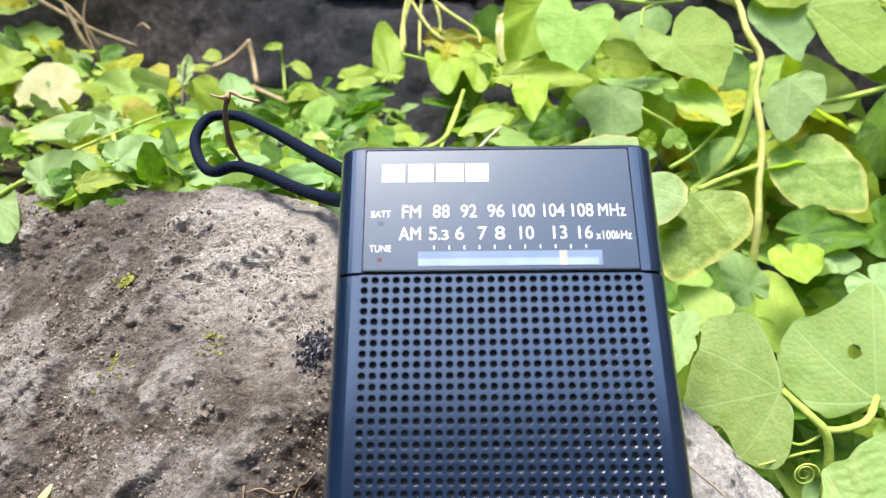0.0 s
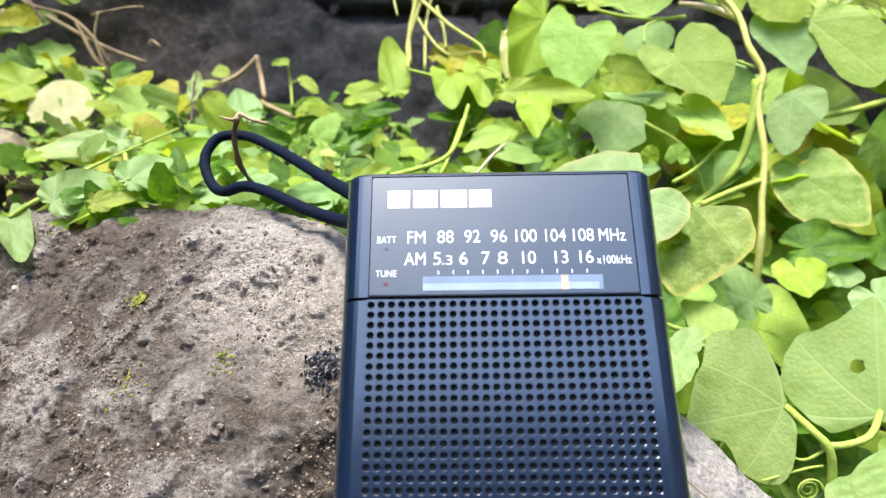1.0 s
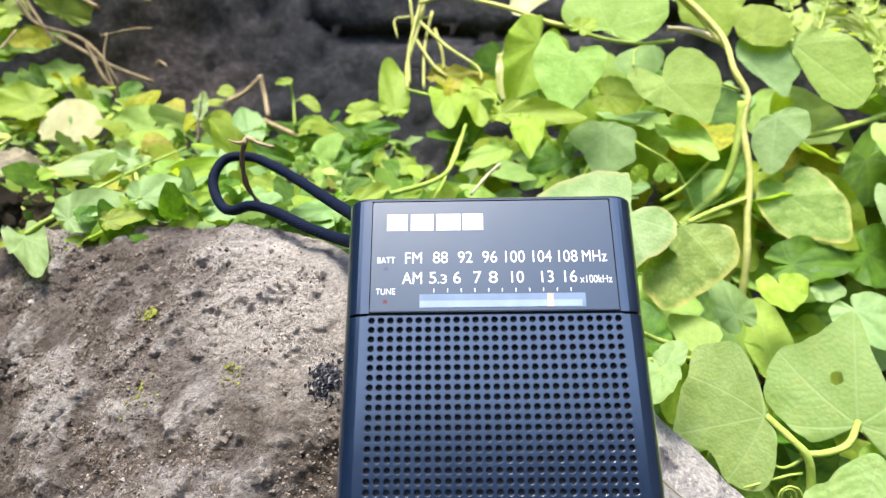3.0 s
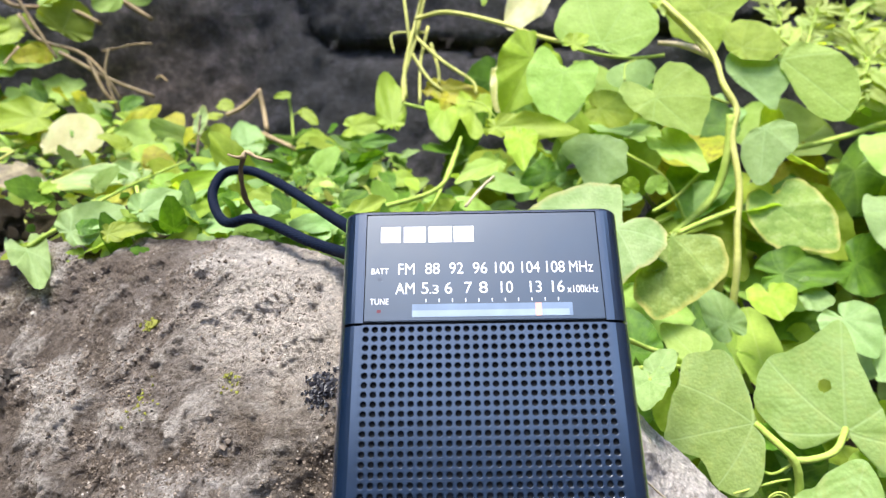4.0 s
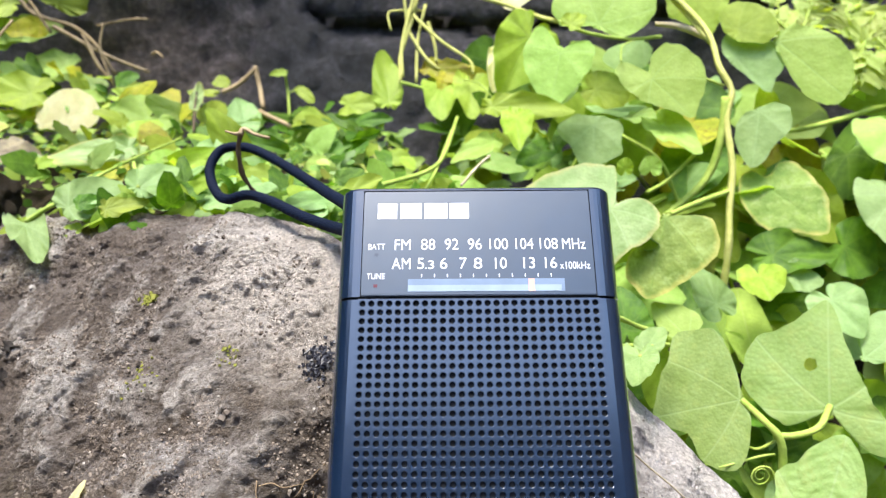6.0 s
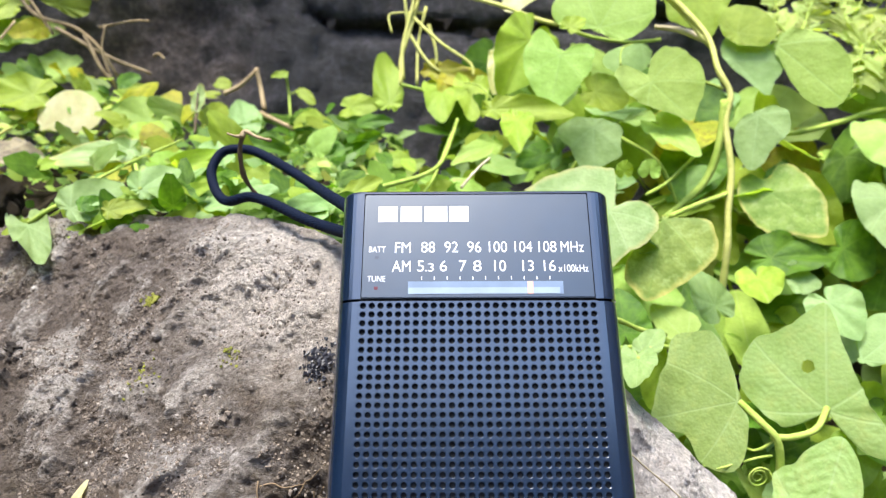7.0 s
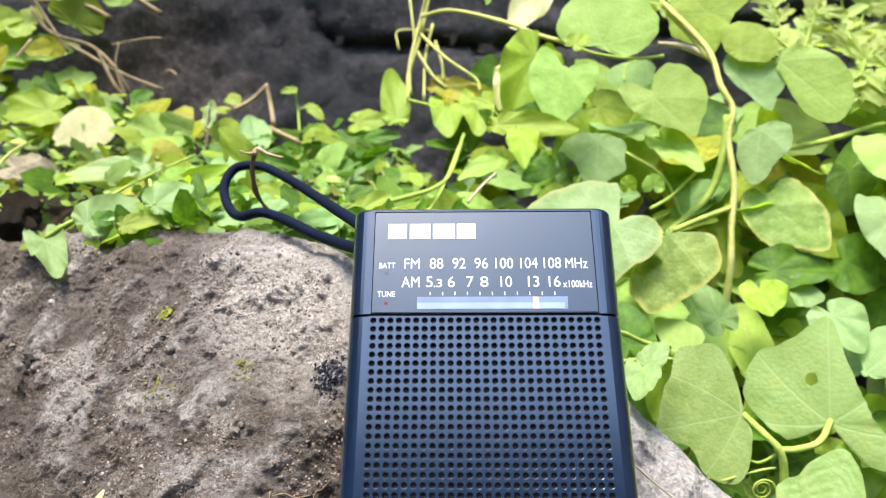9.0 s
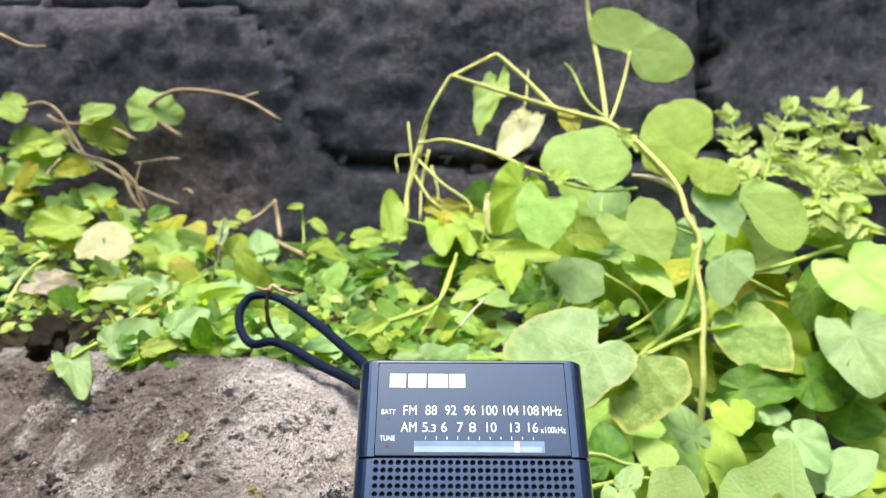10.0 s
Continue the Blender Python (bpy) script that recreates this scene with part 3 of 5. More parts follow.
# radii of uneven leaf outlines, every 10 degrees round the stalk end from the back
PROFILES = {
    "askew": (0.06, 0.06, 0.06, 0.06, 0.07, 0.09, 0.11, 0.16, 0.27, 0.38, 0.64, 0.81, 0.85, 0.88, 0.83, 0.74, 0.75, 0.88, 1.01, 0.99, 0.95, 0.93, 0.93, 0.97, 1.07, 1.04, 0.97, 0.89, 0.4, 0.15, 0.11, 0.08, 0.07, 0.06, 0.06, 0.06),
    "folded": (0.06, 0.06, 0.06, 0.06, 0.06, 0.06, 0.37, 0.42, 0.5, 0.58, 0.68, 0.73, 0.78, 0.81, 0.81, 0.79, 0.81, 0.87, 1, 0.66, 0.49, 0.41, 0.37, 0.34, 0.32, 0.32, 0.32, 0.36, 0.41, 0.48, 0.55, 0.54, 0.42, 0.08, 0.06, 0.06),
    "tongue": (0.09, 0.09, 0.1, 0.1, 0.09, 0.09, 0.09, 0.09, 0.09, 0.1, 0.12, 0.14, 0.18, 0.21, 0.28, 0.43, 0.66, 0.94, 0.98, 0.89, 0.63, 0.48, 0.36, 0.3, 0.25, 0.21, 0.19, 0.17, 0.17, 0.17, 0.16, 0.13, 0.11, 0.1, 0.09, 0.09),
    "square": (0.06, 0.06, 0.07, 0.09, 0.12, 0.2, 0.23, 0.25, 0.27, 0.31, 0.38, 0.45, 0.51, 0.62, 0.65, 0.67, 0.77, 0.89, 1, 0.83, 0.66, 0.53, 0.43, 0.37, 0.28, 0.23, 0.17, 0.11, 0.08, 0.07, 0.06, 0.06, 0.06, 0.06, 0.06, 0.06),
    "broad": (0.06, 0.06, 0.06, 0.06, 0.07, 0.08, 0.11, 0.17, 0.45, 0.52, 0.58, 0.64, 0.68, 0.71, 0.71, 0.74, 0.81, 0.89, 0.97, 0.91, 0.83, 0.6, 0.07, 0.06, 0.06, 0.06, 0.06, 0.06, 0.06, 0.06, 0.06, 0.06, 0.06, 0.06, 0.06, 0.06),
    "winged": (0.17, 0.14, 0.14, 0.28, 0.38, 0.49, 0.57, 0.64, 0.65, 0.69, 0.67, 0.66, 0.65, 0.65, 0.68, 0.77, 0.91, 0.94, 0.93, 0.95, 0.98, 1.03, 1.11, 1.23, 1.39, 1.38, 1.29, 1.14, 1.01, 0.93, 0.86, 0.79, 0.74, 0.71, 0.68, 0.28),
    "kidney": (0.47, 0.45, 0.28, 0.25, 0.25, 0.25, 0.47, 0.51, 0.54, 0.54, 0.55, 0.57, 0.59, 0.63, 0.69, 0.75, 0.82, 0.89, 0.99, 0.95, 0.78, 0.72, 0.71, 0.68, 0.6, 0.55, 0.52, 0.48, 0.46, 0.46, 0.45, 0.45, 0.45, 0.46, 0.47, 0.5),
    "spade": (0.09, 0.1, 0.11, 0.14, 0.18, 0.26, 0.32, 0.37, 0.44, 0.46, 0.5, 0.53, 0.57, 0.6, 0.6, 0.62, 0.72, 0.9, 1, 0.9, 0.74, 0.63, 0.51, 0.44, 0.35, 0.28, 0.23, 0.16, 0.12, 0.1, 0.09, 0.08, 0.08, 0.08, 0.08, 0.08),
    "shield": (0.06, 0.06, 0.06, 0.06, 0.06, 0.13, 0.15, 0.18, 0.24, 0.27, 0.31, 0.37, 0.45, 0.56, 0.65, 0.76, 0.87, 0.95, 0.99, 0.99, 0.74, 0.21, 0.15, 0.12, 0.06, 0.06, 0.06, 0.06, 0.06, 0.06, 0.06, 0.06, 0.06, 0.06, 0.06, 0.06),
    "skewed": (0.43, 0.5, 0.57, 0.57, 0.59, 0.61, 0.6, 0.61, 0.64, 0.67, 0.7, 0.76, 0.84, 0.86, 0.9, 0.88, 0.88, 0.92, 1, 0.47, 0.31, 0.24, 0.2, 0.17, 0.15, 0.14, 0.13, 0.13, 0.13, 0.13, 0.14, 0.16, 0.19, 0.23, 0.28, 0.34),
    "drop": (0.31, 0.2, 0.17, 0.24, 0.44, 0.57, 0.72, 0.73, 0.77, 0.78, 0.81, 0.85, 0.86, 0.89, 0.87, 0.88, 0.9, 0.93, 1, 0.74, 0.61, 0.53, 0.48, 0.45, 0.43, 0.42, 0.41, 0.41, 0.43, 0.46, 0.49, 0.53, 0.58, 0.68, 0.65, 0.64),
    "true_heart": (0.11, 0.1, 0.1, 0.1, 0.18, 0.34, 0.5, 0.54, 0.56, 0.55, 0.55, 0.57, 0.58, 0.59, 0.63, 0.68, 0.77, 0.89, 1, 0.87, 0.79, 0.72, 0.68, 0.67, 0.64, 0.62, 0.63, 0.61, 0.59, 0.59, 0.61, 0.6, 0.56, 0.15, 0.13, 0.11),
    "blunt": (0.08, 0.08, 0.09, 0.09, 0.11, 0.13, 0.52, 0.59, 0.69, 0.74, 0.79, 0.84, 0.87, 0.86, 0.85, 0.86, 0.91, 0.98, 0.99, 0.91, 0.86, 0.84, 0.81, 0.77, 0.66, 0.57, 0.51, 0.44, 0.35, 0.21, 0.16, 0.12, 0.1, 0.09, 0.09, 0.08),
    "bean": (0.59, 0.75, 0.87, 0.97, 0.98, 0.9, 0.83, 0.74, 0.68, 0.62, 0.58, 0.56, 0.56, 0.58, 0.63, 0.71, 0.82, 0.93, 1.02, 1.11, 1.07, 0.95, 0.88, 0.75, 0.64, 0.45, 0.26, 0.14, 0.13, 0.13, 0.13, 0.14, 0.15, 0.17, 0.2, 0.31),
    "fan": (0.25, 0.25, 0.25, 0.27, 0.29, 0.32, 0.35, 0.39, 0.47, 0.6, 0.67, 0.67, 0.7, 0.79, 0.95, 0.93, 0.95, 0.99, 0.99, 0.98, 1, 0.85, 0.77, 0.72, 0.73, 0.77, 0.83, 0.83, 0.72, 0.61, 0.54, 0.47, 0.37, 0.31, 0.28, 0.26),
    "ribbed": (0.06, 0.06, 0.06, 0.06, 0.06, 0.06, 0.06, 0.06, 0.06, 0.06, 0.06, 0.06, 0.25, 0.47, 0.61, 0.76, 0.87, 0.9, 1, 0.84, 0.7, 0.54, 0.39, 0.31, 0.23, 0.18, 0.16, 0.14, 0.06, 0.06, 0.06, 0.06, 0.06, 0.06, 0.06, 0.06),
    "dome": (0.57, 0.55, 0.56, 0.58, 0.63, 0.62, 0.6, 0.59, 0.61, 0.65, 0.66, 0.69, 0.75, 0.83, 0.88, 0.94, 0.95, 0.99, 0.99, 1.02, 0.97, 0.92, 0.79, 0.71, 0.66, 0.55, 0.46, 0.4, 0.39, 0.4, 0.42, 0.47, 0.53, 0.6, 0.71, 0.65),
    "cap": (0.28, 0.3, 0.33, 0.38, 0.4, 0.44, 0.51, 0.63, 0.73, 0.78, 0.83, 0.84, 0.87, 0.84, 0.83, 0.84, 0.88, 0.86, 0.86, 0.9, 0.94, 0.94, 0.96, 0.94, 0.86, 0.79, 0.6, 0.5, 0.44, 0.4, 0.38, 0.33, 0.3, 0.28, 0.27, 0.27),
    "flag": (0.06, 0.06, 0.06, 0.06, 0.06, 0.06, 0.06, 0.06, 0.06, 0.06, 0.06, 0.06, 0.27, 0.32, 0.4, 0.57, 0.72, 0.9, 1.05, 0.91, 0.83, 0.75, 0.67, 0.63, 0.59, 0.51, 0.46, 0.27, 0.18, 0.14, 0.12, 0.08, 0.06, 0.06, 0.06, 0.06),
}


def profile(radii, a):
    """Radius at angle a on a smooth closed line through the radii."""
    s = (a + math.pi) / (2 * math.pi) * 36
    i = int(math.floor(s))
    t = s - i
    p, q, u, v = (radii[(i + k) % 36] for k in (-1, 0, 1, 2))
    smooth = 0.5 * (2 * q + (u - p) * t + (2 * p - 5 * q + 4 * u - v) * t * t + (3 * q - p - 3 * u + v) * t ** 3)
    return max(0.04, 0.55 * smooth + 0.45 * (q + (u - q) * t))


def leaf_mesh(kind, seed, rings=9, spokes=56, hole=None, crinkle=0.0):
    """A thin, cupped and rippled blade; stalk end at the origin, tip at y = 1, half as wide again as its shape says."""
    rnd = random.Random(seed)
    uneven = kind in PROFILES
    knots = None if uneven else [(radians(a), r) for a, r in SHAPES[kind]]
    calm = 0.32 if uneven else 1.0
    ph = [rnd.uniform(0, 6.28) for _ in range(6)]
    cup, fold, droop = calm * rnd.uniform(0.02, 0.16), calm * rnd.uniform(0.04, 0.20), calm * rnd.uniform(0.05, 0.28)
    verts, rim, faces = [(0, 0, 0)], [0.0], []
    for k in range(spokes):
        a = -math.pi + 2 * math.pi * (k + 0.5) / spokes
        if uneven:
            r = profile(PROFILES[kind], a) * (1 + 0.012 * math.sin(11 * a + ph[1]) + 0.008 * math.sin(23 * a + ph[2]))
        else:
            turn = abs(a)
            r = 0.4 * along(turn, knots) + 0.3 * (along(min(math.pi, turn + 0.09), knots) + along(abs(turn - 0.09), knots))
            r *= 1 + 0.045 * math.sin(3 * a + ph[0]) + 0.022 * math.sin(7 * a + ph[1]) + 0.008 * math.sin(19 * a + ph[2])
        for j in range(1, rings + 1):
            f = j / rings
            q = r * f
            x, y = q * math.sin(a), q * math.cos(a)
            z = cup * q * q * (1 if ph[3] < 3.6 else -0.7) + fold * abs(x) * 0.8 - droop * max(0.0, y) ** 2
            z += -0.014 * calm * calm * q * math.cos(7.5 * a) + calm * (0.10 * f * f * q * math.sin(3 * a + ph[4]) + 0.045 * f ** 3 * math.sin(8 * a + ph[5])) + calm * calm * 0.018 * f ** 2 * math.sin(17 * a + ph[0])
            if crinkle:
                z += crinkle * (abs(noise.noise(Vector((x * 9 + y * 4, y * 11 - x * 3, seed)))) + 0.4 * noise.noise(Vector((x * 24, y * 24, seed))))
            verts.append((x, y, z))
            rim.append(f)
    for k in range(spokes):
        a, b = 1 + k * rings, 1 + ((k + 1) % spokes) * rings
        faces.append((0, b, a))
        for j in range(rings - 1):
            faces.append((a + j, b + j, b + j + 1, a + j + 1))
    if hole:
        keep = []
        for f in faces:
            cx, cy = (sum(verts[i][m] for i in f) / len(f) for m in (0, 1))
            if math.hypot((cx - hole[0]) * 1.25, cy - hole[1]) > hole[2]:
                keep.append(f)
        faces = keep
    half = max(abs(v[0]) for v in verts)
    me = mesh_of("leaf", [(v[0], v[1], v[2]) for v in verts], faces, True)
    me.attributes.new("rim", "FLOAT", "POINT").data.foreach_set("value", rim)
    return me, half


BLADES = {}
for kind_name in SHAPES:
    BLADES[kind_name] = [leaf_mesh(kind_name, s) for s in range(5)]
for kind_name in PROFILES:
    BLADES[kind_name] = [leaf_mesh(kind_name, 30, 12, 80)]
BLADES["holed"] = [leaf_mesh("folded", 11, 44, 170, (-0.141, 0.372, 0.062))]
BLADES["crinkled"] = [leaf_mesh("square", 21, 36, 130, None, 0.035)]
SMALL = {k: [leaf_mesh(k, s + 30, 4, 28 if k != "cut" else 60) for s in range(4)] for k in ("heart", "oval", "round", "lobed", "cut")}
PAINTED = {}
LENS_EYE = Vector((-0.007, -0.16, 0.215))
dice = random.Random(4)


def painted(kind, index, colour, small=False):
    """One mesh for each blade and colour, shared by alike leaves."""
    key = (kind, index, colour, small)
    if key not in PAINTED:
        me, half = (SMALL if small else BLADES)[kind][index]
        me = me.copy()
        me.materials.append(LEAF[colour])
        PAINTED[key] = me, half
    return PAINTED[key]


def leaf(plant, kind, colour, base, tip, width=None, roll=0.0, small=False, facing=None):
    pool = (SMALL if small else BLADES)[kind]
    me, half = painted(kind, dice.randrange(len(pool)), colour, small)
    b, t = Vector(base), Vector(tip)
    way = t - b
    length = way.length
    way.normalize()
    face = facing if facing is not None else (LENS_EYE - b).normalized() * 0.8 + Vector((0, 0, 0.6))
    face = (face - way * face.dot(way)).normalized()
    m = Matrix((way.cross(face), way, face)).transposed().to_4x4()
    ob = new("leaf", me)
    ob.parent = plant
    ob.matrix_local = Matrix.Translation(b) @ m @ pose(0, 0, 0, 0, roll, 0) @ Matrix.Diagonal((width / (2 * half) if width else length, length, length * 0.8, 1))
    return ob


def stalk(name, points, r0, r1, material, plant):
    return part(name, tube(points, r0, r1, 8, 6, 0.7 if plant is SPRIG else 0.14), material, plant)


VINE = thing("climbing_vine", "sprawling green vine with heart-shaped and lobed leaves before the dark wall", "vine")
WEEDS = thing("weed_patch", "low green weeds growing on the soil behind the boulder", "weeds")
CREEPER = thing("creeper", "creeper with pale and yellowing leaves against the wall", "creeper")
DRY = thing("dry_branch", "dry brown twigs lying among the weeds at the wall", "twigs")
SPRIG = thing("dead_twig", "thin dead upright twig with a forked tip", "twig")
# ---- leaves of the climbing vine and the weeds: stalk end, tip, width ----
leaf(VINE, "true_heart", "fresh", (0.0518, 0.1785, 0.2558), (0.0452, 0.1677, 0.2271), facing=Vector((-0.1585, -0.9116, 0.3793)))
leaf(VINE, "heart", "lime", (0.0400, 0.2180, 0.2690), (0.0236, 0.2000, 0.2375), 0.0400, -25)
leaf(VINE, "blunt", "fresh", (0.0776, 0.2051, 0.2740), (0.0990, 0.2129, 0.3073), facing=Vector((-0.2114, -0.9125, 0.3503)))
leaf(VINE, "drop", "fresh", (0.1002, 0.1784, 0.2417), (0.1175, 0.1636, 0.2219), facing=Vector((-0.2752, -0.8689, 0.4114)))
leaf(VINE, "dome", "lime", (0.1464, 0.2331, 0.2960), (0.1568, 0.2421, 0.3316), facing=Vector((-0.3439, -0.8813, 0.3241)))
leaf(VINE, "cap", "lime", (0.1602, 0.2163, 0.2720), (0.1777, 0.2134, 0.2835), facing=Vector((-0.3781, -0.8509, 0.3646)))
leaf(VINE, "skewed", "cool", (0.1594, 0.2159, 0.2563), (0.1730, 0.2003, 0.2358), facing=Vector((-0.3722, -0.8409, 0.3929)))
leaf(VINE, "shield", "fresh", (0.1799, 0.2095, 0.2641), (0.2050, 0.1824, 0.2327), facing=Vector((-0.4177, -0.8256, 0.3795)))
leaf(VINE, "spade", "cool", (0.1600, 0.1831, 0.2248), (0.1528, 0.1707, 0.1961), facing=Vector((-0.3915, -0.8044, 0.4469)))
leaf(VINE, "kidney", "mottled", (0.1638, 0.1709, 0.1838), (0.1832, 0.1484, 0.1656), facing=Vector((-0.3915, -0.7584, 0.5211)))
leaf(VINE, "broad", "mottled", (0.0930, 0.1255, 0.1755), (0.0807, 0.1061, 0.1416), facing=Vector((-0.2759, -0.7877, 0.5508)))
leaf(VINE, "winged", "pale", (0.0667, 0.1222, 0.1800), (0.0502, 0.1095, 0.1545), facing=Vector((-0.2120, -0.8116, 0.5443)))
leaf(VINE, "fan", "cool", (0.0717, 0.1844, 0.2184), (0.0707, 0.1736, 0.1976), facing=Vector((-0.1981, -0.8666, 0.4580)))
leaf(VINE, "heart", "fresh", (0.1079, 0.1788, 0.2176), (0.1180, 0.1526, 0.2044), 0.0189, 0)
leaf(VINE, "askew", "soft", (0.1040, 0.0641, 0.1132), (0.0747, 0.0716, 0.1030), facing=Vector((-0.3789, -0.7653, 0.5204)))
leaf(VINE, "holed", "soft", (0.1451, 0.0739, 0.1049), (0.1537, 0.0967, 0.1448), facing=Vector((-0.4682, -0.7201, 0.5121)))
leaf(VINE, "tongue", "lime", (0.1411, 0.1267, 0.1031), (0.1432, 0.1584, 0.1354), facing=Vector((-0.3407, -0.6596, 0.6700)))
leaf(VINE, "flag", "fresh", (0.0965, 0.0991, 0.1263), (0.0859, 0.1143, 0.1380), facing=Vector((-0.2801, -0.7010, 0.6558)))
leaf(VINE, "oval", "cool", (0.0659, 0.0605, 0.1347), (0.0752, 0.0710, 0.1430), 0.0109, 0)
leaf(VINE, "heart", "cool", (0.0588, 0.0449, 0.1378), (0.0542, 0.0304, 0.1327), 0.0134, 0)
leaf(VINE, "crinkled", "soft", (0.1181, 0.0297, 0.0794), (0.1349, 0.0464, 0.1079), facing=Vector((-0.4267, -0.6472, 0.6318)))
leaf(VINE, "heart", "deep", (0.1571, 0.1505, 0.1526), (0.1896, 0.1480, 0.1564), 0.0273, 0)
leaf(VINE, "round", "lime", (0.1406, 0.1295, 0.1463), (0.1391, 0.1155, 0.1401), 0.0225, 0)
leaf(VINE, "heart", "fresh", (0.2478, 0.2011, 0.2163), (0.2502, 0.1681, 0.1911), 0.0497, 0)
leaf(VINE, "heart", "cool", (0.2284, 0.1686, 0.1801), (0.2223, 0.1342, 0.1525), 0.0421, 0)
leaf(VINE, "ribbed", "cool", (0.1728, 0.0973, 0.1176), (0.1967, 0.1005, 0.1365), facing=Vector((-0.4342, -0.6215, 0.6521)))
leaf(VINE, "heart", "cool", (0.1654, 0.1126, 0.1390), (0.1724, 0.0969, 0.1278), 0.0250, 0)
leaf(VINE, "bean", "fresh", (0.1288, 0.2787, 0.3757), (0.1677, 0.2649, 0.3678), facing=Vector((-0.2895, -0.9356, 0.2020)))
leaf(VINE, "heart", "fresh", (0.0280, 0.2912, 0.3484), (0.0147, 0.2576, 0.3061), 0.0267, 20)
leaf(VINE, "oval", "bleached", (0.0526, 0.2796, 0.3244), (0.0302, 0.2482, 0.2898), 0.0277, 0)
leaf(VINE, "round", "yellow", (0.0799, 0.2641, 0.3214), (0.0819, 0.2538, 0.3096), 0.0177, 0)
leaf(VINE, "heart", "lime", (-0.0111, 0.2529, 0.2440), (-0.0120, 0.2287, 0.2260), 0.0261, 0)
leaf(VINE, "heart", "lime", (0.0075, 0.2484, 0.2443), (0.0080, 0.2273, 0.2236), 0.0238, 0)
leaf(VINE, "round", "yellow", (-0.0025, 0.2555, 0.2465), (-0.0038, 0.2455, 0.2352), 0.0261, 0)
leaf(VINE, "oval", "yellow", (-0.0183, 0.2636, 0.2565), (0.0236, 0.2513, 0.2453), 0.0182, 0)
leaf(VINE, "oval", "lime", (-0.0456, 0.2572, 0.2355), (-0.0518, 0.2836, 0.2712), 0.0204, 0)
leaf(VINE, "oval", "lime", (0.0160, 0.1721, 0.2281), (0.0572, 0.1605, 0.2280), 0.0155, 0)
leaf(VINE, "heart", "lime", (0.0271, 0.1593, 0.2218), (0.0264, 0.1380, 0.2089), 0.0180, 0)
leaf(VINE, "oval", "fresh", (0.0162, 0.1678, 0.2106), (-0.0083, 0.1496, 0.1990), 0.0139, 0)
leaf(VINE, "heart", "deep", (0.0431, 0.1760, 0.2048), (0.0291, 0.1725, 0.1987), 0.0159, 0)
leaf(VINE, "oval", "bleached", (0.0254, 0.2280, 0.2648), (0.0191, 0.2073, 0.2390), 0.0152, 0)
leaf(VINE, "heart", "lime", (0.0774, 0.2071, 0.2387), (0.0978, 0.2041, 0.2336), 0.0274, 0)
leaf(VINE, "round", "lime", (0.0806, 0.1516, 0.1966), (0.0797, 0.1513, 0.2020), 0.0094, 0)
leaf(VINE, "round", "fresh", (0.0933, 0.1517, 0.1967), (0.0936, 0.1516, 0.2026), 0.0113, 0)
leaf(VINE, "heart", "lime", (0.0593, 0.1917, 0.2721), (0.0673, 0.1957, 0.2790), 0.0126, 0)
leaf(VINE, "heart", "yellow", (0.1370, 0.2170, 0.2198), (0.1160, 0.2005, 0.2072), 0.0426, 0)
leaf(VINE, "heart", "deep", (0.1377, 0.2080, 0.2002), (0.1307, 0.1937, 0.1754), 0.0422, 0)
leaf(VINE, "heart", "cool", (0.1185, 0.1240, 0.1349), (0.1091, 0.1341, 0.1522), 0.0175, 0)
leaf(VINE, "heart", "deep", (0.0693, 0.0984, 0.1305), (0.0687, 0.1085, 0.1479), 0.0232, 0)
leaf(VINE, "heart", "cool", (0.1645, 0.1408, 0.1439), (0.1770, 0.1396, 0.1418), 0.0193, 0)
leaf(VINE, "heart", "deep", (0.2049, 0.1694, 0.1534), (0.2234, 0.1643, 0.1445), 0.0398, 0)
leaf(VINE, "heart", "deep", (0.1351, 0.0925, 0.0763), (0.1530, 0.1092, 0.0891), 0.0268, 0)
leaf(WEEDS, "round", "deep", (-0.0906, 0.2794, 0.2139), (-0.0944, 0.2875, 0.2279), 0.0482, 0)
leaf(WEEDS, "heart", "deep", (-0.0682, 0.2270, 0.1891), (-0.0828, 0.2460, 0.2062), 0.0270, 0)
leaf(CREEPER, "shield", "bleached", (-0.2700, 0.2480, 0.2215), (-0.2330, 0.2500, 0.2335), 0.0450, facing=Vector((0.33, -0.74, 0.55)))
leaf(CREEPER, "heart", "fresh", (-0.2819, 0.3009, 0.2632), (-0.3099, 0.2963, 0.2633), 0.0296, 0)
leaf(CREEPER, "heart", "fresh", (-0.2948, 0.2712, 0.2458), (-0.3130, 0.2533, 0.2387), 0.0289, 0)
leaf(CREEPER, "heart", "fresh", (-0.3282, 0.3013, 0.2859), (-0.2962, 0.3025, 0.2879), 0.0246, 0)
leaf(CREEPER, "heart", "lime", (-0.3143, 0.3018, 0.3067), (-0.3340, 0.3025, 0.3119), 0.0338, 0)
leaf(CREEPER, "lobed", "fresh", (-0.1973, 0.2412, 0.2259), (-0.2128, 0.2218, 0.2141), 0.0357, 0)
leaf(WEEDS, "oval", "cool", (-0.1688, 0.1012, 0.1853), (-0.1528, 0.1188, 0.1958), 0.0203, 0)
leaf(WEEDS, "oval", "cool", (-0.1387, 0.1022, 0.1930), (-0.1269, 0.1178, 0.2041), 0.0162, 0)
leaf(WEEDS, "oval", "lime", (-0.1496, 0.0952, 0.1848), (-0.1345, 0.1027, 0.1878), 0.0101, 0)
leaf(WEEDS, "heart", "cool", (-0.1884, 0.1013, 0.1775), (-0.1711, 0.0817, 0.1655), 0.0156, 0)
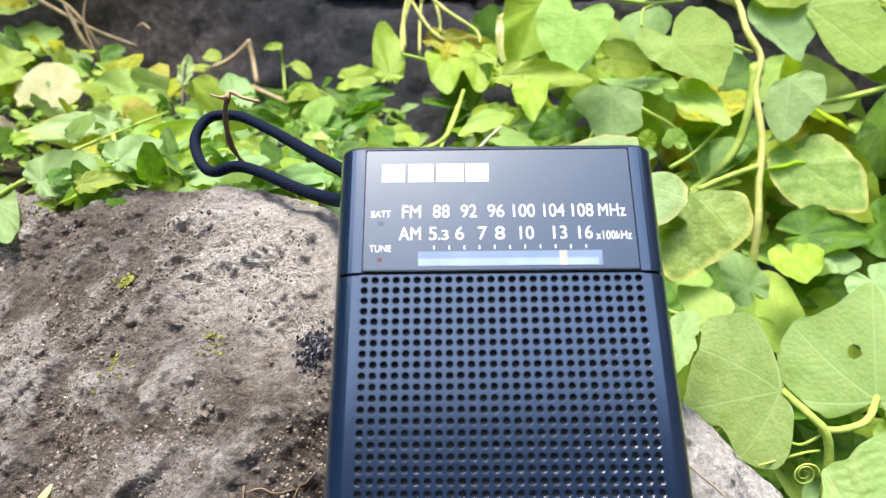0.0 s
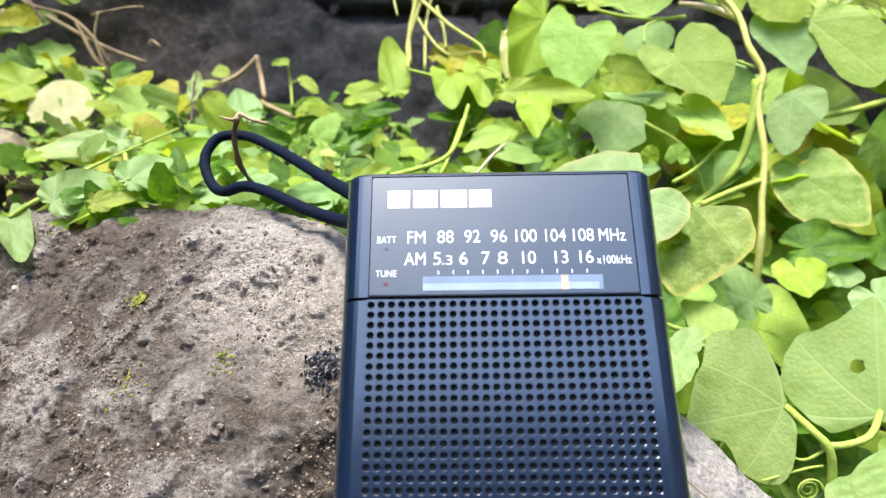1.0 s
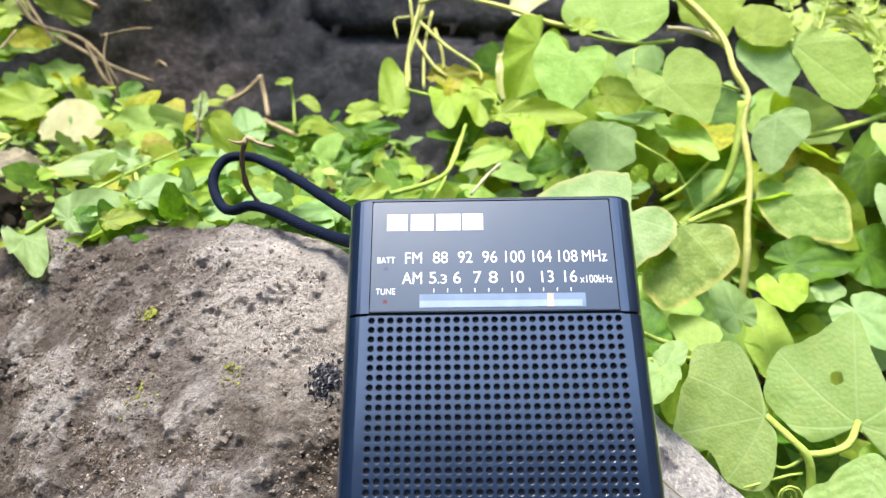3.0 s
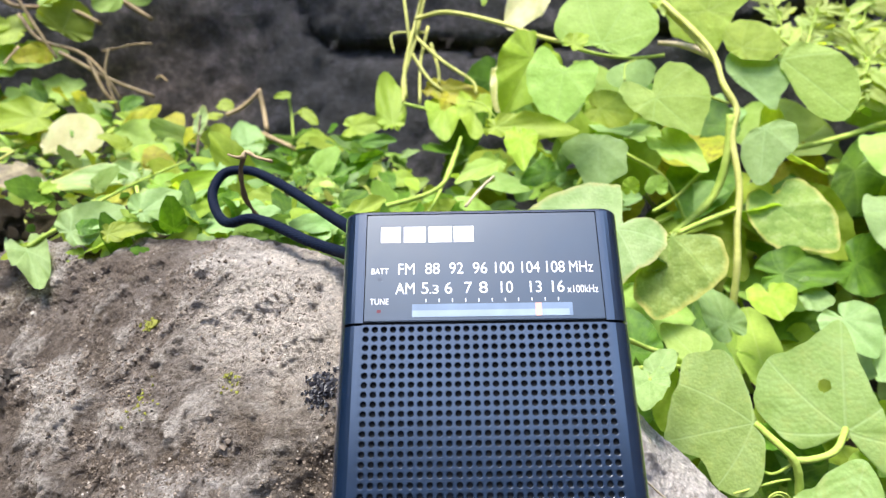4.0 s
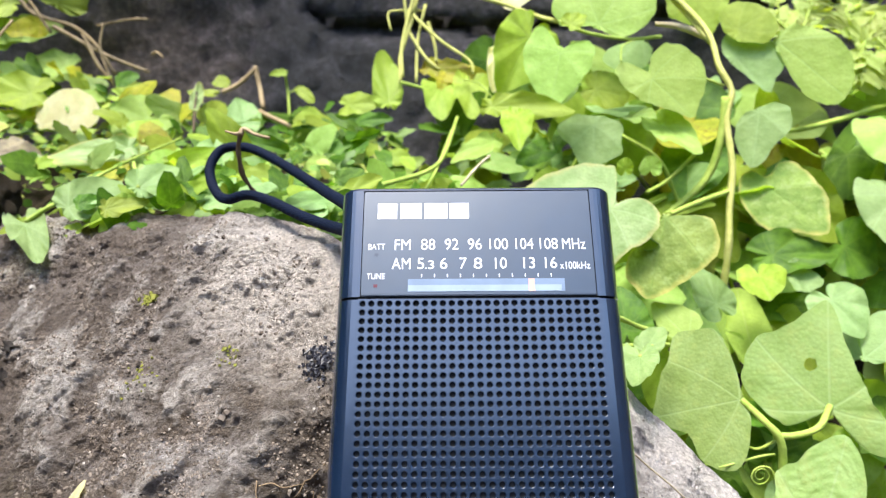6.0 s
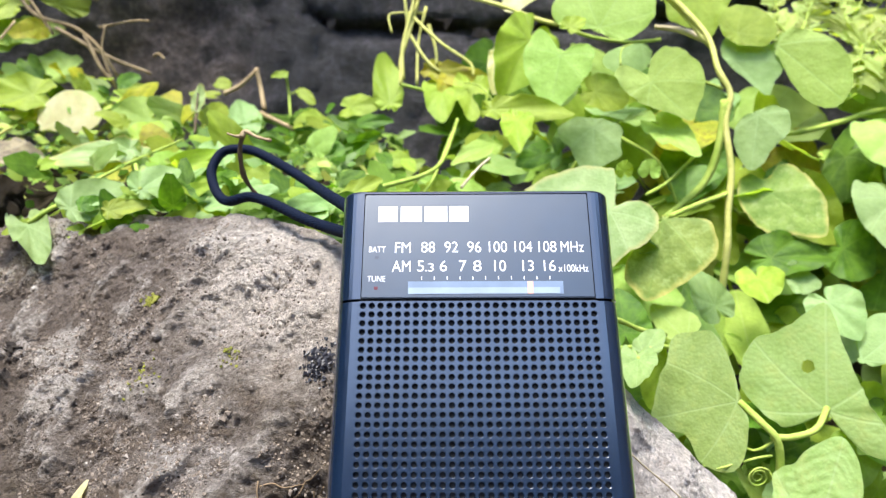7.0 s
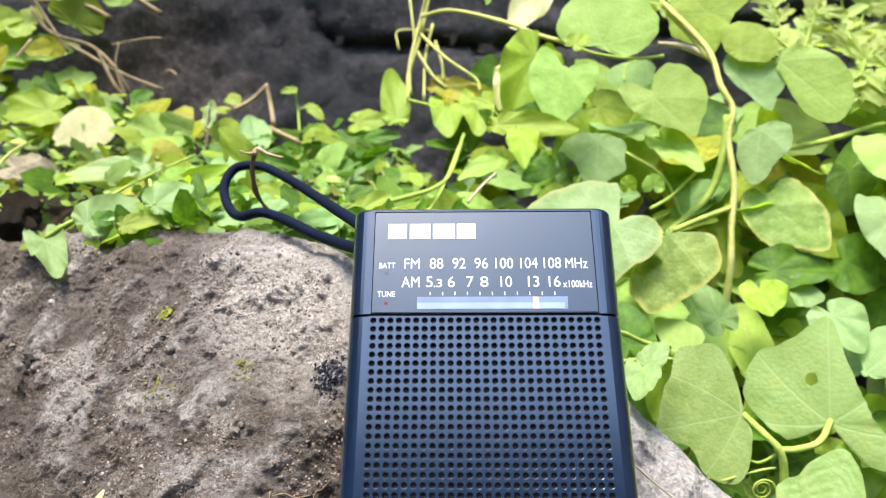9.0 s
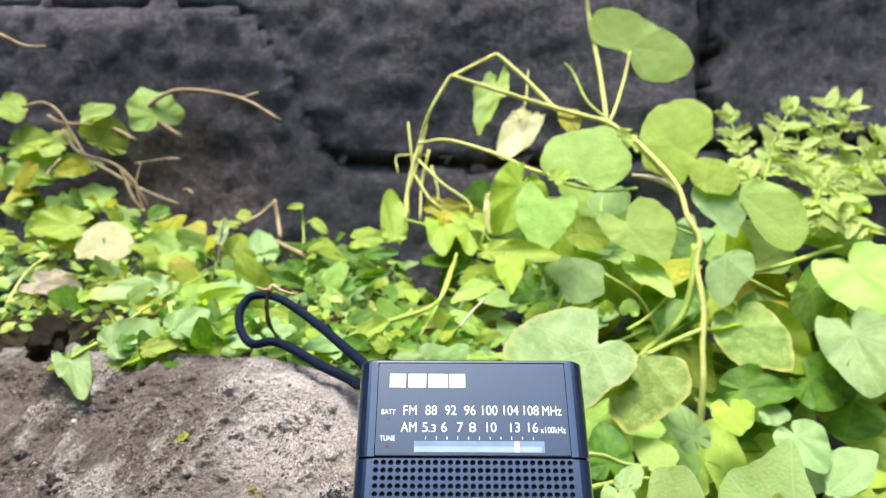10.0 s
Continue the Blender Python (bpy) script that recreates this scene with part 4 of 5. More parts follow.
leaf(WEEDS, "oval", "lime", (-0.1890, 0.1031, 0.1785), (-0.1986, 0.0979, 0.1755), 0.0058, 0)
leaf(WEEDS, "oval", "cool", (-0.1191, 0.1518, 0.2030), (-0.1386, 0.1639, 0.2138), 0.0148, 0)
leaf(WEEDS, "oval", "cool", (-0.1090, 0.1286, 0.1827), (-0.1240, 0.1618, 0.2003), 0.0141, 0)
leaf(WEEDS, "oval", "pale", (-0.1739, 0.1666, 0.2085), (-0.2095, 0.1520, 0.2033), 0.0154, 0)
leaf(WEEDS, "heart", "cool", (-0.1443, 0.2679, 0.2220), (-0.1520, 0.2839, 0.2417), 0.0240, 0)
leaf(CREEPER, "heart", "dry", (-0.2655, 0.1988, 0.2064), (-0.2372, 0.1923, 0.2031), 0.0242, 0)
leaf(CREEPER, "oval", "lime", (-0.2818, 0.3005, 0.3065), (-0.2704, 0.3025, 0.3280), 0.0383, 0)
leaf(CREEPER, "lobed", "fresh", (-0.2380, 0.3006, 0.3293), (-0.2499, 0.3024, 0.3539), 0.0428, 0)
leaf(CREEPER, "heart", "lime", (-0.3470, 0.3018, 0.3067), (-0.3195, 0.3012, 0.3138), 0.0318, 0)
leaf(CREEPER, "heart", "lime", (-0.3585, 0.3021, 0.3392), (-0.3435, 0.3007, 0.3248), 0.0301, 0)
leaf(CREEPER, "heart", "fresh", (-0.3282, 0.3007, 0.2888), (-0.3529, 0.2870, 0.2771), 0.0375, 0)
leaf(CREEPER, "oval", "fresh", (-0.3221, 0.3008, 0.2870), (-0.2817, 0.3013, 0.2938), 0.0236, 0)
leaf(CREEPER, "oval", "fresh", (-0.2943, 0.3009, 0.3292), (-0.2704, 0.3026, 0.3362), 0.0208, 0)
leaf(CREEPER, "heart", "lime", (-0.2820, 0.2603, 0.2429), (-0.3176, 0.2566, 0.2445), 0.0321, 0)
leaf(WEEDS, "heart", "fresh", (-0.1607, 0.1739, 0.1932), (-0.1483, 0.2003, 0.2069), 0.0297, 0)
leaf(WEEDS, "oval", "pale", (-0.1706, 0.1692, 0.2031), (-0.2130, 0.1620, 0.2005), 0.0206, 0)
leaf(WEEDS, "oval", "lime", (-0.1237, 0.3015, 0.2582), (-0.1360, 0.3011, 0.2576), 0.0071, 0)
leaf(WEEDS, "oval", "lime", (-0.1141, 0.3019, 0.2468), (-0.1002, 0.2920, 0.2357), 0.0093, 0)
leaf(WEEDS, "oval", "pale", (-0.1655, 0.2378, 0.2318), (-0.1682, 0.2604, 0.2511), 0.0080, 0)
leaf(WEEDS, "oval", "lime", (-0.1672, 0.2839, 0.2517), (-0.1565, 0.2821, 0.2487), 0.0111, 0)
leaf(WEEDS, "oval", "cool", (-0.0579, 0.1061, 0.1838), (-0.0680, 0.1080, 0.1870), 0.0085, 0)
# ---- vine stems ----
stalk("stem", ((0.1358, 0.1632, 0.1027), (0.1350, 0.1556, 0.1296), (0.1357, 0.1539, 0.1565), (0.1371, 0.1594, 0.1761), (0.1397, 0.1650, 0.1958), (0.1386, 0.1734, 0.2204), (0.1418, 0.1773, 0.2351), (0.1370, 0.1841, 0.2488), (0.1355, 0.2024, 0.2707), (0.1173, 0.2330, 0.3035)), 0.0019, 0.0015, STEM_PALE, VINE)
stalk("stem", ((0.1377, 0.1978, 0.2626), (0.1265, 0.2246, 0.2889), (0.1070, 0.2442, 0.3129), (0.0915, 0.2543, 0.3205), (0.0712, 0.2646, 0.3283), (0.0287, 0.2732, 0.3432), (-0.0047, 0.2804, 0.3556)), 0.0019, 0.0014, STEM_PALE, VINE)
stalk("stem", ((0.0711, 0.2638, 0.3270), (0.0670, 0.2700, 0.3330), (0.0510, 0.2853, 0.3542), (0.0325, 0.3002, 0.3752), (0.0300, 0.3020, 0.3768), (0.0270, 0.3000, 0.3755), (-0.0010, 0.2825, 0.3575), (-0.0052, 0.2800, 0.3550), (-0.0085, 0.2790, 0.3510), (-0.0215, 0.2754, 0.3270), (-0.0293, 0.2797, 0.3045), (-0.0371, 0.2679, 0.2719), (-0.0364, 0.2569, 0.2510)), 0.0016, 0.0012, STEM_PALE, VINE)
stalk("stem", ((0.1388, 0.1768, 0.2322), (0.1361, 0.1733, 0.2102), (0.1292, 0.1719, 0.1897), (0.1095, 0.1685, 0.1718), (0.0896, 0.1594, 0.1562)), 0.0022, 0.0018, STEM, VINE)
stalk("stem", ((0.1393, 0.1641, 0.1843), (0.1124, 0.1391, 0.1809), (0.0957, 0.1255, 0.1774)), 0.0013, 0.0012, STEM, VINE)
stalk("stem", ((0.1620, 0.1960, 0.2158), (0.1908, 0.2049, 0.2148), (0.2319, 0.2314, 0.2208), (0.2608, 0.2412, 0.2278), (0.2907, 0.2483, 0.2300)), 0.0016, 0.0018, STEM, VINE)
stalk("stem", ((0.2427, 0.2350, 0.2171), (0.2607, 0.2269, 0.2130), (0.2758, 0.2114, 0.2062), (0.2981, 0.2059, 0.1966)), 0.0013, 0.0011, STEM, VINE)
stalk("tendril", ((0.2596, 0.2204, 0.2117), (0.2480, 0.1922, 0.1929), (0.2158, 0.1537, 0.1662)), 0.0006, 0.0004, STEM, VINE)
stalk("stem", ((-0.0251, 0.2950, 0.3209), (-0.0296, 0.2817, 0.2959), (-0.0333, 0.2735, 0.2818), (-0.0380, 0.2646, 0.2643), (-0.0377, 0.2547, 0.2471)), 0.0016, 0.0012, STEM_PALE, VINE)
stalk("stem", ((-0.0335, 0.2818, 0.2960), (-0.0124, 0.2623, 0.2743), (0.0064, 0.2543, 0.2605), (0.0091, 0.2493, 0.2518)), 0.0012, 0.0009, STEM_PALE, VINE)
stalk("stem", ((-0.0334, 0.2748, 0.2820), (-0.0220, 0.2656, 0.2641), (-0.0127, 0.2606, 0.2554)), 0.0012, 0.0009, STEM_PALE, VINE)
stalk("stem", ((-0.0221, 0.2892, 0.3009), (-0.0270, 0.2750, 0.2763), (-0.0276, 0.2582, 0.2472)), 0.0011, 0.0009, STEM_PALE, VINE)
stalk("stem", ((-0.0201, 0.2794, 0.2879), (-0.0156, 0.2701, 0.2718), (-0.0145, 0.2633, 0.2601)), 0.0012, 0.0009, STEM_PALE, VINE)
stalk("tendril", ((-0.0241, 0.2868, 0.2967), (-0.0402, 0.2844, 0.2966), (-0.0472, 0.2831, 0.2943), (-0.0449, 0.2762, 0.2824)), 0.001, 0.0006, STEM_PALE, VINE)
stalk("stem", ((-0.0334, 0.2748, 0.2820), (-0.0358, 0.2788, 0.3029), (-0.0384, 0.2897, 0.3218)), 0.0012, 0.0009, STEM_PALE, VINE)
stalk("stem", ((-0.0377, 0.2547, 0.2471), (-0.0201, 0.2523, 0.2430), (-0.0091, 0.2533, 0.2447)), 0.0012, 0.001, STEM, VINE)
stalk("stem", ((-0.0302, 0.2797, 0.3045), (-0.0088, 0.2691, 0.3060), (0.0228, 0.2449, 0.2942), (0.0471, 0.2195, 0.2802), (0.0666, 0.2041, 0.2735)), 0.0014, 0.0012, STEM_PALE, VINE)
stalk("stem", ((0.0552, 0.2054, 0.2758), (0.0697, 0.1988, 0.2684), (0.0917, 0.1992, 0.2650), (0.1125, 0.2062, 0.2671)), 0.001, 0.001, STEM, VINE)
stalk("stem", ((0.1145, 0.2232, 0.2766), (0.1290, 0.2220, 0.2745), (0.1407, 0.2121, 0.2674)), 0.0014, 0.002, STRAW, VINE)
stalk("stem", ((0.1040, 0.1860, 0.2470), (0.1174, 0.1825, 0.2461), (0.1391, 0.1803, 0.2382)), 0.0007, 0.0008, STEM, VINE)
stalk("tendril", ((0.0837, 0.1795, 0.2508), (0.0860, 0.1868, 0.2595), (0.0929, 0.1923, 0.2631)), 0.0005, 0.0004, STEM, VINE)
stalk("stem", ((0.1049, 0.0641, 0.1131), (0.1102, 0.0566, 0.1081), (0.1147, 0.0536, 0.1029), (0.1169, 0.0537, 0.0930), (0.1179, 0.0555, 0.0762)), 0.0013, 0.0016, STEM, VINE)
stalk("stem", ((0.1450, 0.0739, 0.1060), (0.1358, 0.0645, 0.1018), (0.1241, 0.0586, 0.1014), (0.1142, 0.0557, 0.1025)), 0.0013, 0.0013, STEM, VINE)
stalk("stem", ((0.1157, 0.0554, 0.1020), (0.1086, 0.0561, 0.0972), (0.1050, 0.0616, 0.0966)), 0.0006, 0.0004, STEM, VINE)
stalk("stem", ((0.0930, 0.0528, 0.0914), (0.1081, 0.0547, 0.0947), (0.1144, 0.0551, 0.0955)), 0.0004, 0.0005, STEM, VINE)
stalk("stem", ((0.1279, 0.2787, 0.3727), (0.1221, 0.2720, 0.3512), (0.1108, 0.2548, 0.3253), (0.1034, 0.2454, 0.3131)), 0.0012, 0.0013, STEM_PALE, VINE)
stalk("stem", ((0.0996, 0.3001, 0.4358), (0.1019, 0.3013, 0.4059), (0.1053, 0.2803, 0.3614), (0.1034, 0.2454, 0.3131)), 0.0015, 0.0017, STEM_PALE, VINE)
stalk("tendril", ((0.1061, 0.2485, 0.3163), (0.0929, 0.2613, 0.3326), (0.0866, 0.2815, 0.3575), (0.0811, 0.2866, 0.3664)), 0.001, 0.0007, STEM, VINE)
stalk("stem", ((0.0446, 0.2650, 0.3190), (0.0498, 0.2743, 0.3351), (0.0540, 0.2923, 0.3623)), 0.0011, 0.0006, STEM_PALE, VINE)
stalk("stem", ((-0.0611, 0.1416, 0.1852), (-0.0380, 0.1559, 0.1900), (-0.0183, 0.1704, 0.1951), (-0.0093, 0.1867, 0.2033), (-0.0016, 0.2276, 0.2241)), 0.0013, 0.0011, STEM, VINE)
stalk("tendril", ((0.0036, 0.2468, 0.2475), (0.0119, 0.2336, 0.2446), (0.0178, 0.2175, 0.2367), (0.0206, 0.2023, 0.2305)), 0.0006, 0.0004, STEM, VINE)
stalk("stem", ((-0.0014, 0.1221, 0.1914), (0.0055, 0.1319, 0.1984), (0.0127, 0.1409, 0.2040)), 0.0007, 0.0006, STRAW, VINE)
stalk("stem", ((0.0958, 0.1637, 0.1835), (0.1085, 0.1676, 0.1903), (0.1212, 0.1644, 0.2048)), 0.001, 0.0009, STEM, VINE)
stalk("stem", ((0.0478, 0.0578, 0.1501), (0.0626, 0.0810, 0.1404), (0.0742, 0.0889, 0.1340), (0.0867, 0.0977, 0.1293)), 0.0011, 0.001, STEM, VINE)
stalk("stem", ((0.0472, 0.0464, 0.1404), (0.0607, 0.0660, 0.1344), (0.0780, 0.0857, 0.1285), (0.0942, 0.1043, 0.1206)), 0.0011, 0.001, STEM, VINE)
stalk("stem", ((0.0588, 0.0449, 0.1378), (0.0648, 0.0559, 0.1368), (0.0781, 0.0767, 0.1328)), 0.0007, 0.0008, STEM, VINE)
stalk("stem", ((-0.0298, 0.1438, 0.1691), (-0.0229, 0.1625, 0.1814), (-0.0152, 0.1802, 0.1920), (-0.0048, 0.2232, 0.2165)), 0.0009, 0.0008, STEM, VINE)
# ---- stalks and dry twigs among the weeds ----
stalk("branch", ((-0.3779, 0.3014, 0.4021), (-0.3419, 0.3003, 0.3842), (-0.3254, 0.3025, 0.3839)), 0.0016, 0.0009, TWIG, DRY)
stalk("branch", ((-0.2562, 0.3007, 0.3248), (-0.2315, 0.3012, 0.3456), (-0.2073, 0.3022, 0.3494), (-0.1692, 0.3015, 0.3422), (-0.1393, 0.3010, 0.3253)), 0.0018, 0.0014, TWIG, DRY)
stalk("branch", ((-0.1715, 0.3018, 0.3427), (-0.1569, 0.3023, 0.3476)), 0.0013, 0.0011, TWIG, DRY)
stalk("branch", ((-0.2608, 0.3015, 0.3382), (-0.2473, 0.3011, 0.3315), (-0.2179, 0.3017, 0.3125)), 0.0019, 0.0017, TWIG, DRY)
stalk("branch", ((-0.3234, 0.3009, 0.3292), (-0.3132, 0.3024, 0.3237), (-0.2776, 0.3029, 0.3207), (-0.2546, 0.3015, 0.3103)), 0.0018, 0.0013, TWIG, DRY)
stalk("branch", ((-0.3437, 0.3013, 0.3360), (-0.3277, 0.3011, 0.3394), (-0.3145, 0.3011, 0.3315), (-0.3022, 0.3022, 0.3095), (-0.2890, 0.3020, 0.2872)), 0.0014, 0.0011, TWIG, DRY)
stalk("branch", ((-0.3136, 0.3028, 0.3184), (-0.3005, 0.3029, 0.3006), (-0.2734, 0.3023, 0.2917), (-0.2574, 0.3015, 0.2782), (-0.2462, 0.3026, 0.2582)), 0.0015, 0.0012, TWIG, DRY)
stalk("branch", ((-0.2869, 0.3023, 0.2917), (-0.2512, 0.3023, 0.2716), (-0.2211, 0.3011, 0.2595)), 0.0015, 0.0012, TWIG, DRY)
stalk("branch", ((-0.2665, 0.3021, 0.2872), (-0.2572, 0.3007, 0.2648), (-0.2492, 0.3023, 0.2537)), 0.0015, 0.0012, TWIG, DRY)
stalk("branch", ((-0.1685, 0.2972, 0.2447), (-0.1569, 0.3007, 0.2508), (-0.1436, 0.3029, 0.2627)), 0.0017, 0.0015, TWIG, DRY)
stalk("branch", ((-0.1453, 0.3030, 0.2627), (-0.1418, 0.2993, 0.2484), (-0.1366, 0.2869, 0.2330)), 0.0017, 0.0016, TWIG, DRY)
stalk("branch", ((-0.1385, 0.2832, 0.2306), (-0.1273, 0.2780, 0.2256), (-0.1081, 0.2699, 0.2175)), 0.002, 0.0015, TWIG, DRY)
stalk("stem", ((-0.1891, 0.1033, 0.1789), (-0.1812, 0.1051, 0.1840), (-0.1730, 0.1088, 0.1885), (-0.1673, 0.1104, 0.1912)), 0.001, 0.0009, STEM, WEEDS)
stalk("stem", ((-0.1709, 0.1242, 0.1952), (-0.1685, 0.1639, 0.2038), (-0.1559, 0.1925, 0.2135)), 0.0008, 0.0006, STEM, WEEDS)
stalk("stem", ((-0.1387, 0.1022, 0.1930), (-0.1452, 0.1144, 0.1981), (-0.1526, 0.1284, 0.2025)), 0.001, 0.0009, STEM, WEEDS)
stalk("stem", ((-0.1615, 0.2232, 0.2166), (-0.1651, 0.2361, 0.2290), (-0.1656, 0.2434, 0.2416)), 0.0008, 0.0007, TWIG_DARK, WEEDS)
stalk("stem", ((-0.1194, 0.2908, 0.2277), (-0.1227, 0.3027, 0.2442), (-0.1236, 0.3010, 0.2574)), 0.001, 0.0008, STEM, WEEDS)
stalk("stem", ((-0.1227, 0.3027, 0.2442), (-0.1141, 0.3019, 0.2468)), 0.0006, 0.0006, STEM, WEEDS)
stalk("stem", ((-0.2740, 0.2736, 0.2340), (-0.2967, 0.2395, 0.2149), (-0.2924, 0.1992, 0.1851)), 0.001, 0.0009, STEM_PALE, WEEDS)
# ---- dead twig standing behind the strap ----
stalk("stem", ((-0.0844, 0.0890, 0.1902), (-0.0856, 0.0856, 0.1942), (-0.0876, 0.0836, 0.1989), (-0.0877, 0.0808, 0.2039), (-0.0869, 0.0777, 0.2105), (-0.0849, 0.0760, 0.2156)), 0.0008, 0.0008, TWIG_DARK, SPRIG)
stalk("side_shoot", ((-0.0909, 0.0764, 0.2163), (-0.0871, 0.0758, 0.2152), (-0.0847, 0.0759, 0.2154)), 0.0005, 0.0007, TWIG, SPRIG)
stalk("side_shoot", ((-0.0851, 0.0756, 0.2150), (-0.0837, 0.0757, 0.2171), (-0.0792, 0.0734, 0.2151), (-0.0733, 0.0725, 0.2135)), 0.0009, 0.0005, TWIG, SPRIG)
# ---- wrist strap of the radio ----
part("wrist_strap", tube(((-0.0365, 0.0300, 0.0074), (-0.0409, 0.0360, 0.0128), (-0.0496, 0.0480, 0.0224), (-0.0614, 0.0620, 0.0350), (-0.0768, 0.0750, 0.0492), (-0.0901, 0.0820, 0.0583), (-0.1016, 0.0850, 0.0596), (-0.1056, 0.0840, 0.0522), (-0.1045, 0.0830, 0.0444), (-0.0998, 0.0810, 0.0366), (-0.0942, 0.0780, 0.0332), (-0.0851, 0.0720, 0.0323), (-0.0746, 0.0660, 0.0273), (-0.0588, 0.0560, 0.0165), (-0.0465, 0.0460, 0.0086), (-0.0362, 0.0300, 0.0003)), 0.0020, 0.0020, 12, 8), CORD, SET, "navy blue woven wrist strap")
# ---- bits lying on the boulder ----
tagged(part("straw", tube(((0.0461, 0.0053, 0.1231), (0.0506, 0.0061, 0.1186), (0.0583, 0.0068, 0.1117), (0.0665, 0.0072, 0.1036)), 0.0003, 0.00022, 6, 6), STRAW), "thin pale straw lying on the boulder", "straw")


# ---- the thick of the vine: leaves further in, hanging at all angles ----
def vine_top(x):
    return along(x, ((-0.08, 0.19), (-0.02, 0.23), (0.03, 0.27), (0.10, 0.275), (0.17, 0.26), (0.22, 0.225), (0.40, 0.20)))


def inner_leaves():
    r = random.Random(12)
    kinds, hues = ("heart", "heart", "true_heart", "drop", "shield", "spade", "broad", "kidney"), ("fresh", "lime", "lime", "deep", "lime", "deep", "cool", "soft", "fresh", "yellow")
    for k in range(230):
        x = r.uniform(-0.012, 0.42)
        z = 0.03 + (vine_top(x) - 0.03) * r.random() ** 0.8
        near = 0.115 + 0.55 * max(0.0, z - 0.05)
        y = near + (0.285 - near) * r.random()
        size = r.uniform(0.018, 0.042)
        b = Vector((x, y, z))
        way = Vector((r.uniform(-0.9, 0.9), r.uniform(-0.8, 0.1), r.uniform(-1.0, 0.35))).normalized()
        leaf(VINE, r.choice(kinds), r.choice(hues), b, b + way * size, size * r.uniform(0.9, 1.25), r.uniform(-25, 25))
    for k in range(150):
        x, y, z = r.uniform(-0.07, 0.09), r.uniform(0.12, 0.27), r.uniform(0.150, 0.225)
        z = min(z, 0.15 + 0.45 * (y - 0.10))
        size = r.uniform(0.009, 0.020)
        b = Vector((x, y, z))
        way = Vector((r.uniform(-1, 1), r.uniform(-0.9, 0.2), r.uniform(-0.6, 0.5))).normalized()
        leaf(VINE, r.choice(("oval", "heart", "round", "lobed")), r.choice(("lime", "lime", "fresh", "deep", "cool")), b, b + way * size, size * r.uniform(0.55, 1.0), r.uniform(-25, 25), True)
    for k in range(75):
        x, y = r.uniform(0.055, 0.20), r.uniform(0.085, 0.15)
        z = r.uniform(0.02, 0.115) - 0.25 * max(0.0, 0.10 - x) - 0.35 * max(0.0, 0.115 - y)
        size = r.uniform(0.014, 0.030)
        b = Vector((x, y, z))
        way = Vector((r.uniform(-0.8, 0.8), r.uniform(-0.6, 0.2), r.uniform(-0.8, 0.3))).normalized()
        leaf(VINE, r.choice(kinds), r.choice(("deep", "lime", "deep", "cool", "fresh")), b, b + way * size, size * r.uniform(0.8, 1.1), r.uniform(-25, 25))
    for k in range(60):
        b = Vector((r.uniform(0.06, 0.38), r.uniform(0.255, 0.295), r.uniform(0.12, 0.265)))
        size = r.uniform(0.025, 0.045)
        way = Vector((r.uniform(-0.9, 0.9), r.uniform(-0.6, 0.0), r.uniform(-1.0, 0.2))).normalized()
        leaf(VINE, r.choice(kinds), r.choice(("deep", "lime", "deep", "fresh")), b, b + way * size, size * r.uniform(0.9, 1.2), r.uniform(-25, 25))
    for k in range(45):
        x, z = r.uniform(0.0, 0.4), r.uniform(0.06, 0.22)
        y = r.uniform(0.20, 0.28)
        p = Vector((x, y, z))
        q = p + Vector((r.uniform(-0.06, 0.06), r.uniform(-0.02, 0.02), r.uniform(-0.08, -0.02)))
        stalk("stem", (p, (p + q) / 2 + Vector((r.uniform(-0.01, 0.01), -0.005, 0.006)), q), 0.0011, 0.0009, STEM, VINE)


inner_leaves()


def curl(plant, at, size, turns=2.3):
    """A tendril wound into a spiral."""
    c = Vector(at)
    pts = []
    for k in range(18):
        f = k / 17
        a = turns * 2 * math.pi * f
        pts.append(c + Vector((math.cos(a), -0.25 + 0.5 * f, math.sin(a))) * (size * (1 - 0.8 * f)))
    stalk("tendril", pts, 0.00035, 0.00025, STEM, plant)


def creeper_tangle():
    r = random.Random(31)
    for k in range(46):
        b = Vector((r.uniform(-0.44, -0.24), r.uniform(0.280, 0.303), r.uniform(0.205, 0.315)))
        if b.z > 0.40 + 0.45 * (b.x + 0.24) * -0.5 - 0.12:
            b.z -= 0.05
        size = r.uniform(0.010, 0.024)
        way = Vector((r.uniform(-1, 1), r.uniform(-0.9, 0.1), r.uniform(-0.7, 0.4))).normalized()
        leaf(CREEPER, r.choice(("heart", "oval", "lobed")), r.choice(("lime", "fresh", "soft", "yellow", "deep")), b, b + way * size, size * r.uniform(0.6, 1.0), r.uniform(-25, 25), True)
    for k in range(6):
        p = Vector((r.uniform(-0.36, -0.19), r.uniform(0.285, 0.302), r.uniform(0.235, 0.30)))
        q = p + Vector((r.uniform(-0.05, 0.05), r.uniform(-0.02, 0.0), r.uniform(-0.045, 0.01)))
        stalk("branch", (p, (p + q) / 2 + Vector((r.uniform(-0.006, 0.006), 0, r.uniform(-0.004, 0.008))), q), 0.0009, 0.0006, TWIG, DRY)


creeper_tangle()
curl(VINE, (0.1080, 0.0514, 0.0890), 0.0045)
curl(VINE, (0.0287, 0.2290, 0.2767), 0.0040)
curl(VINE, (0.1109, 0.1937, 0.2555), 0.0040)


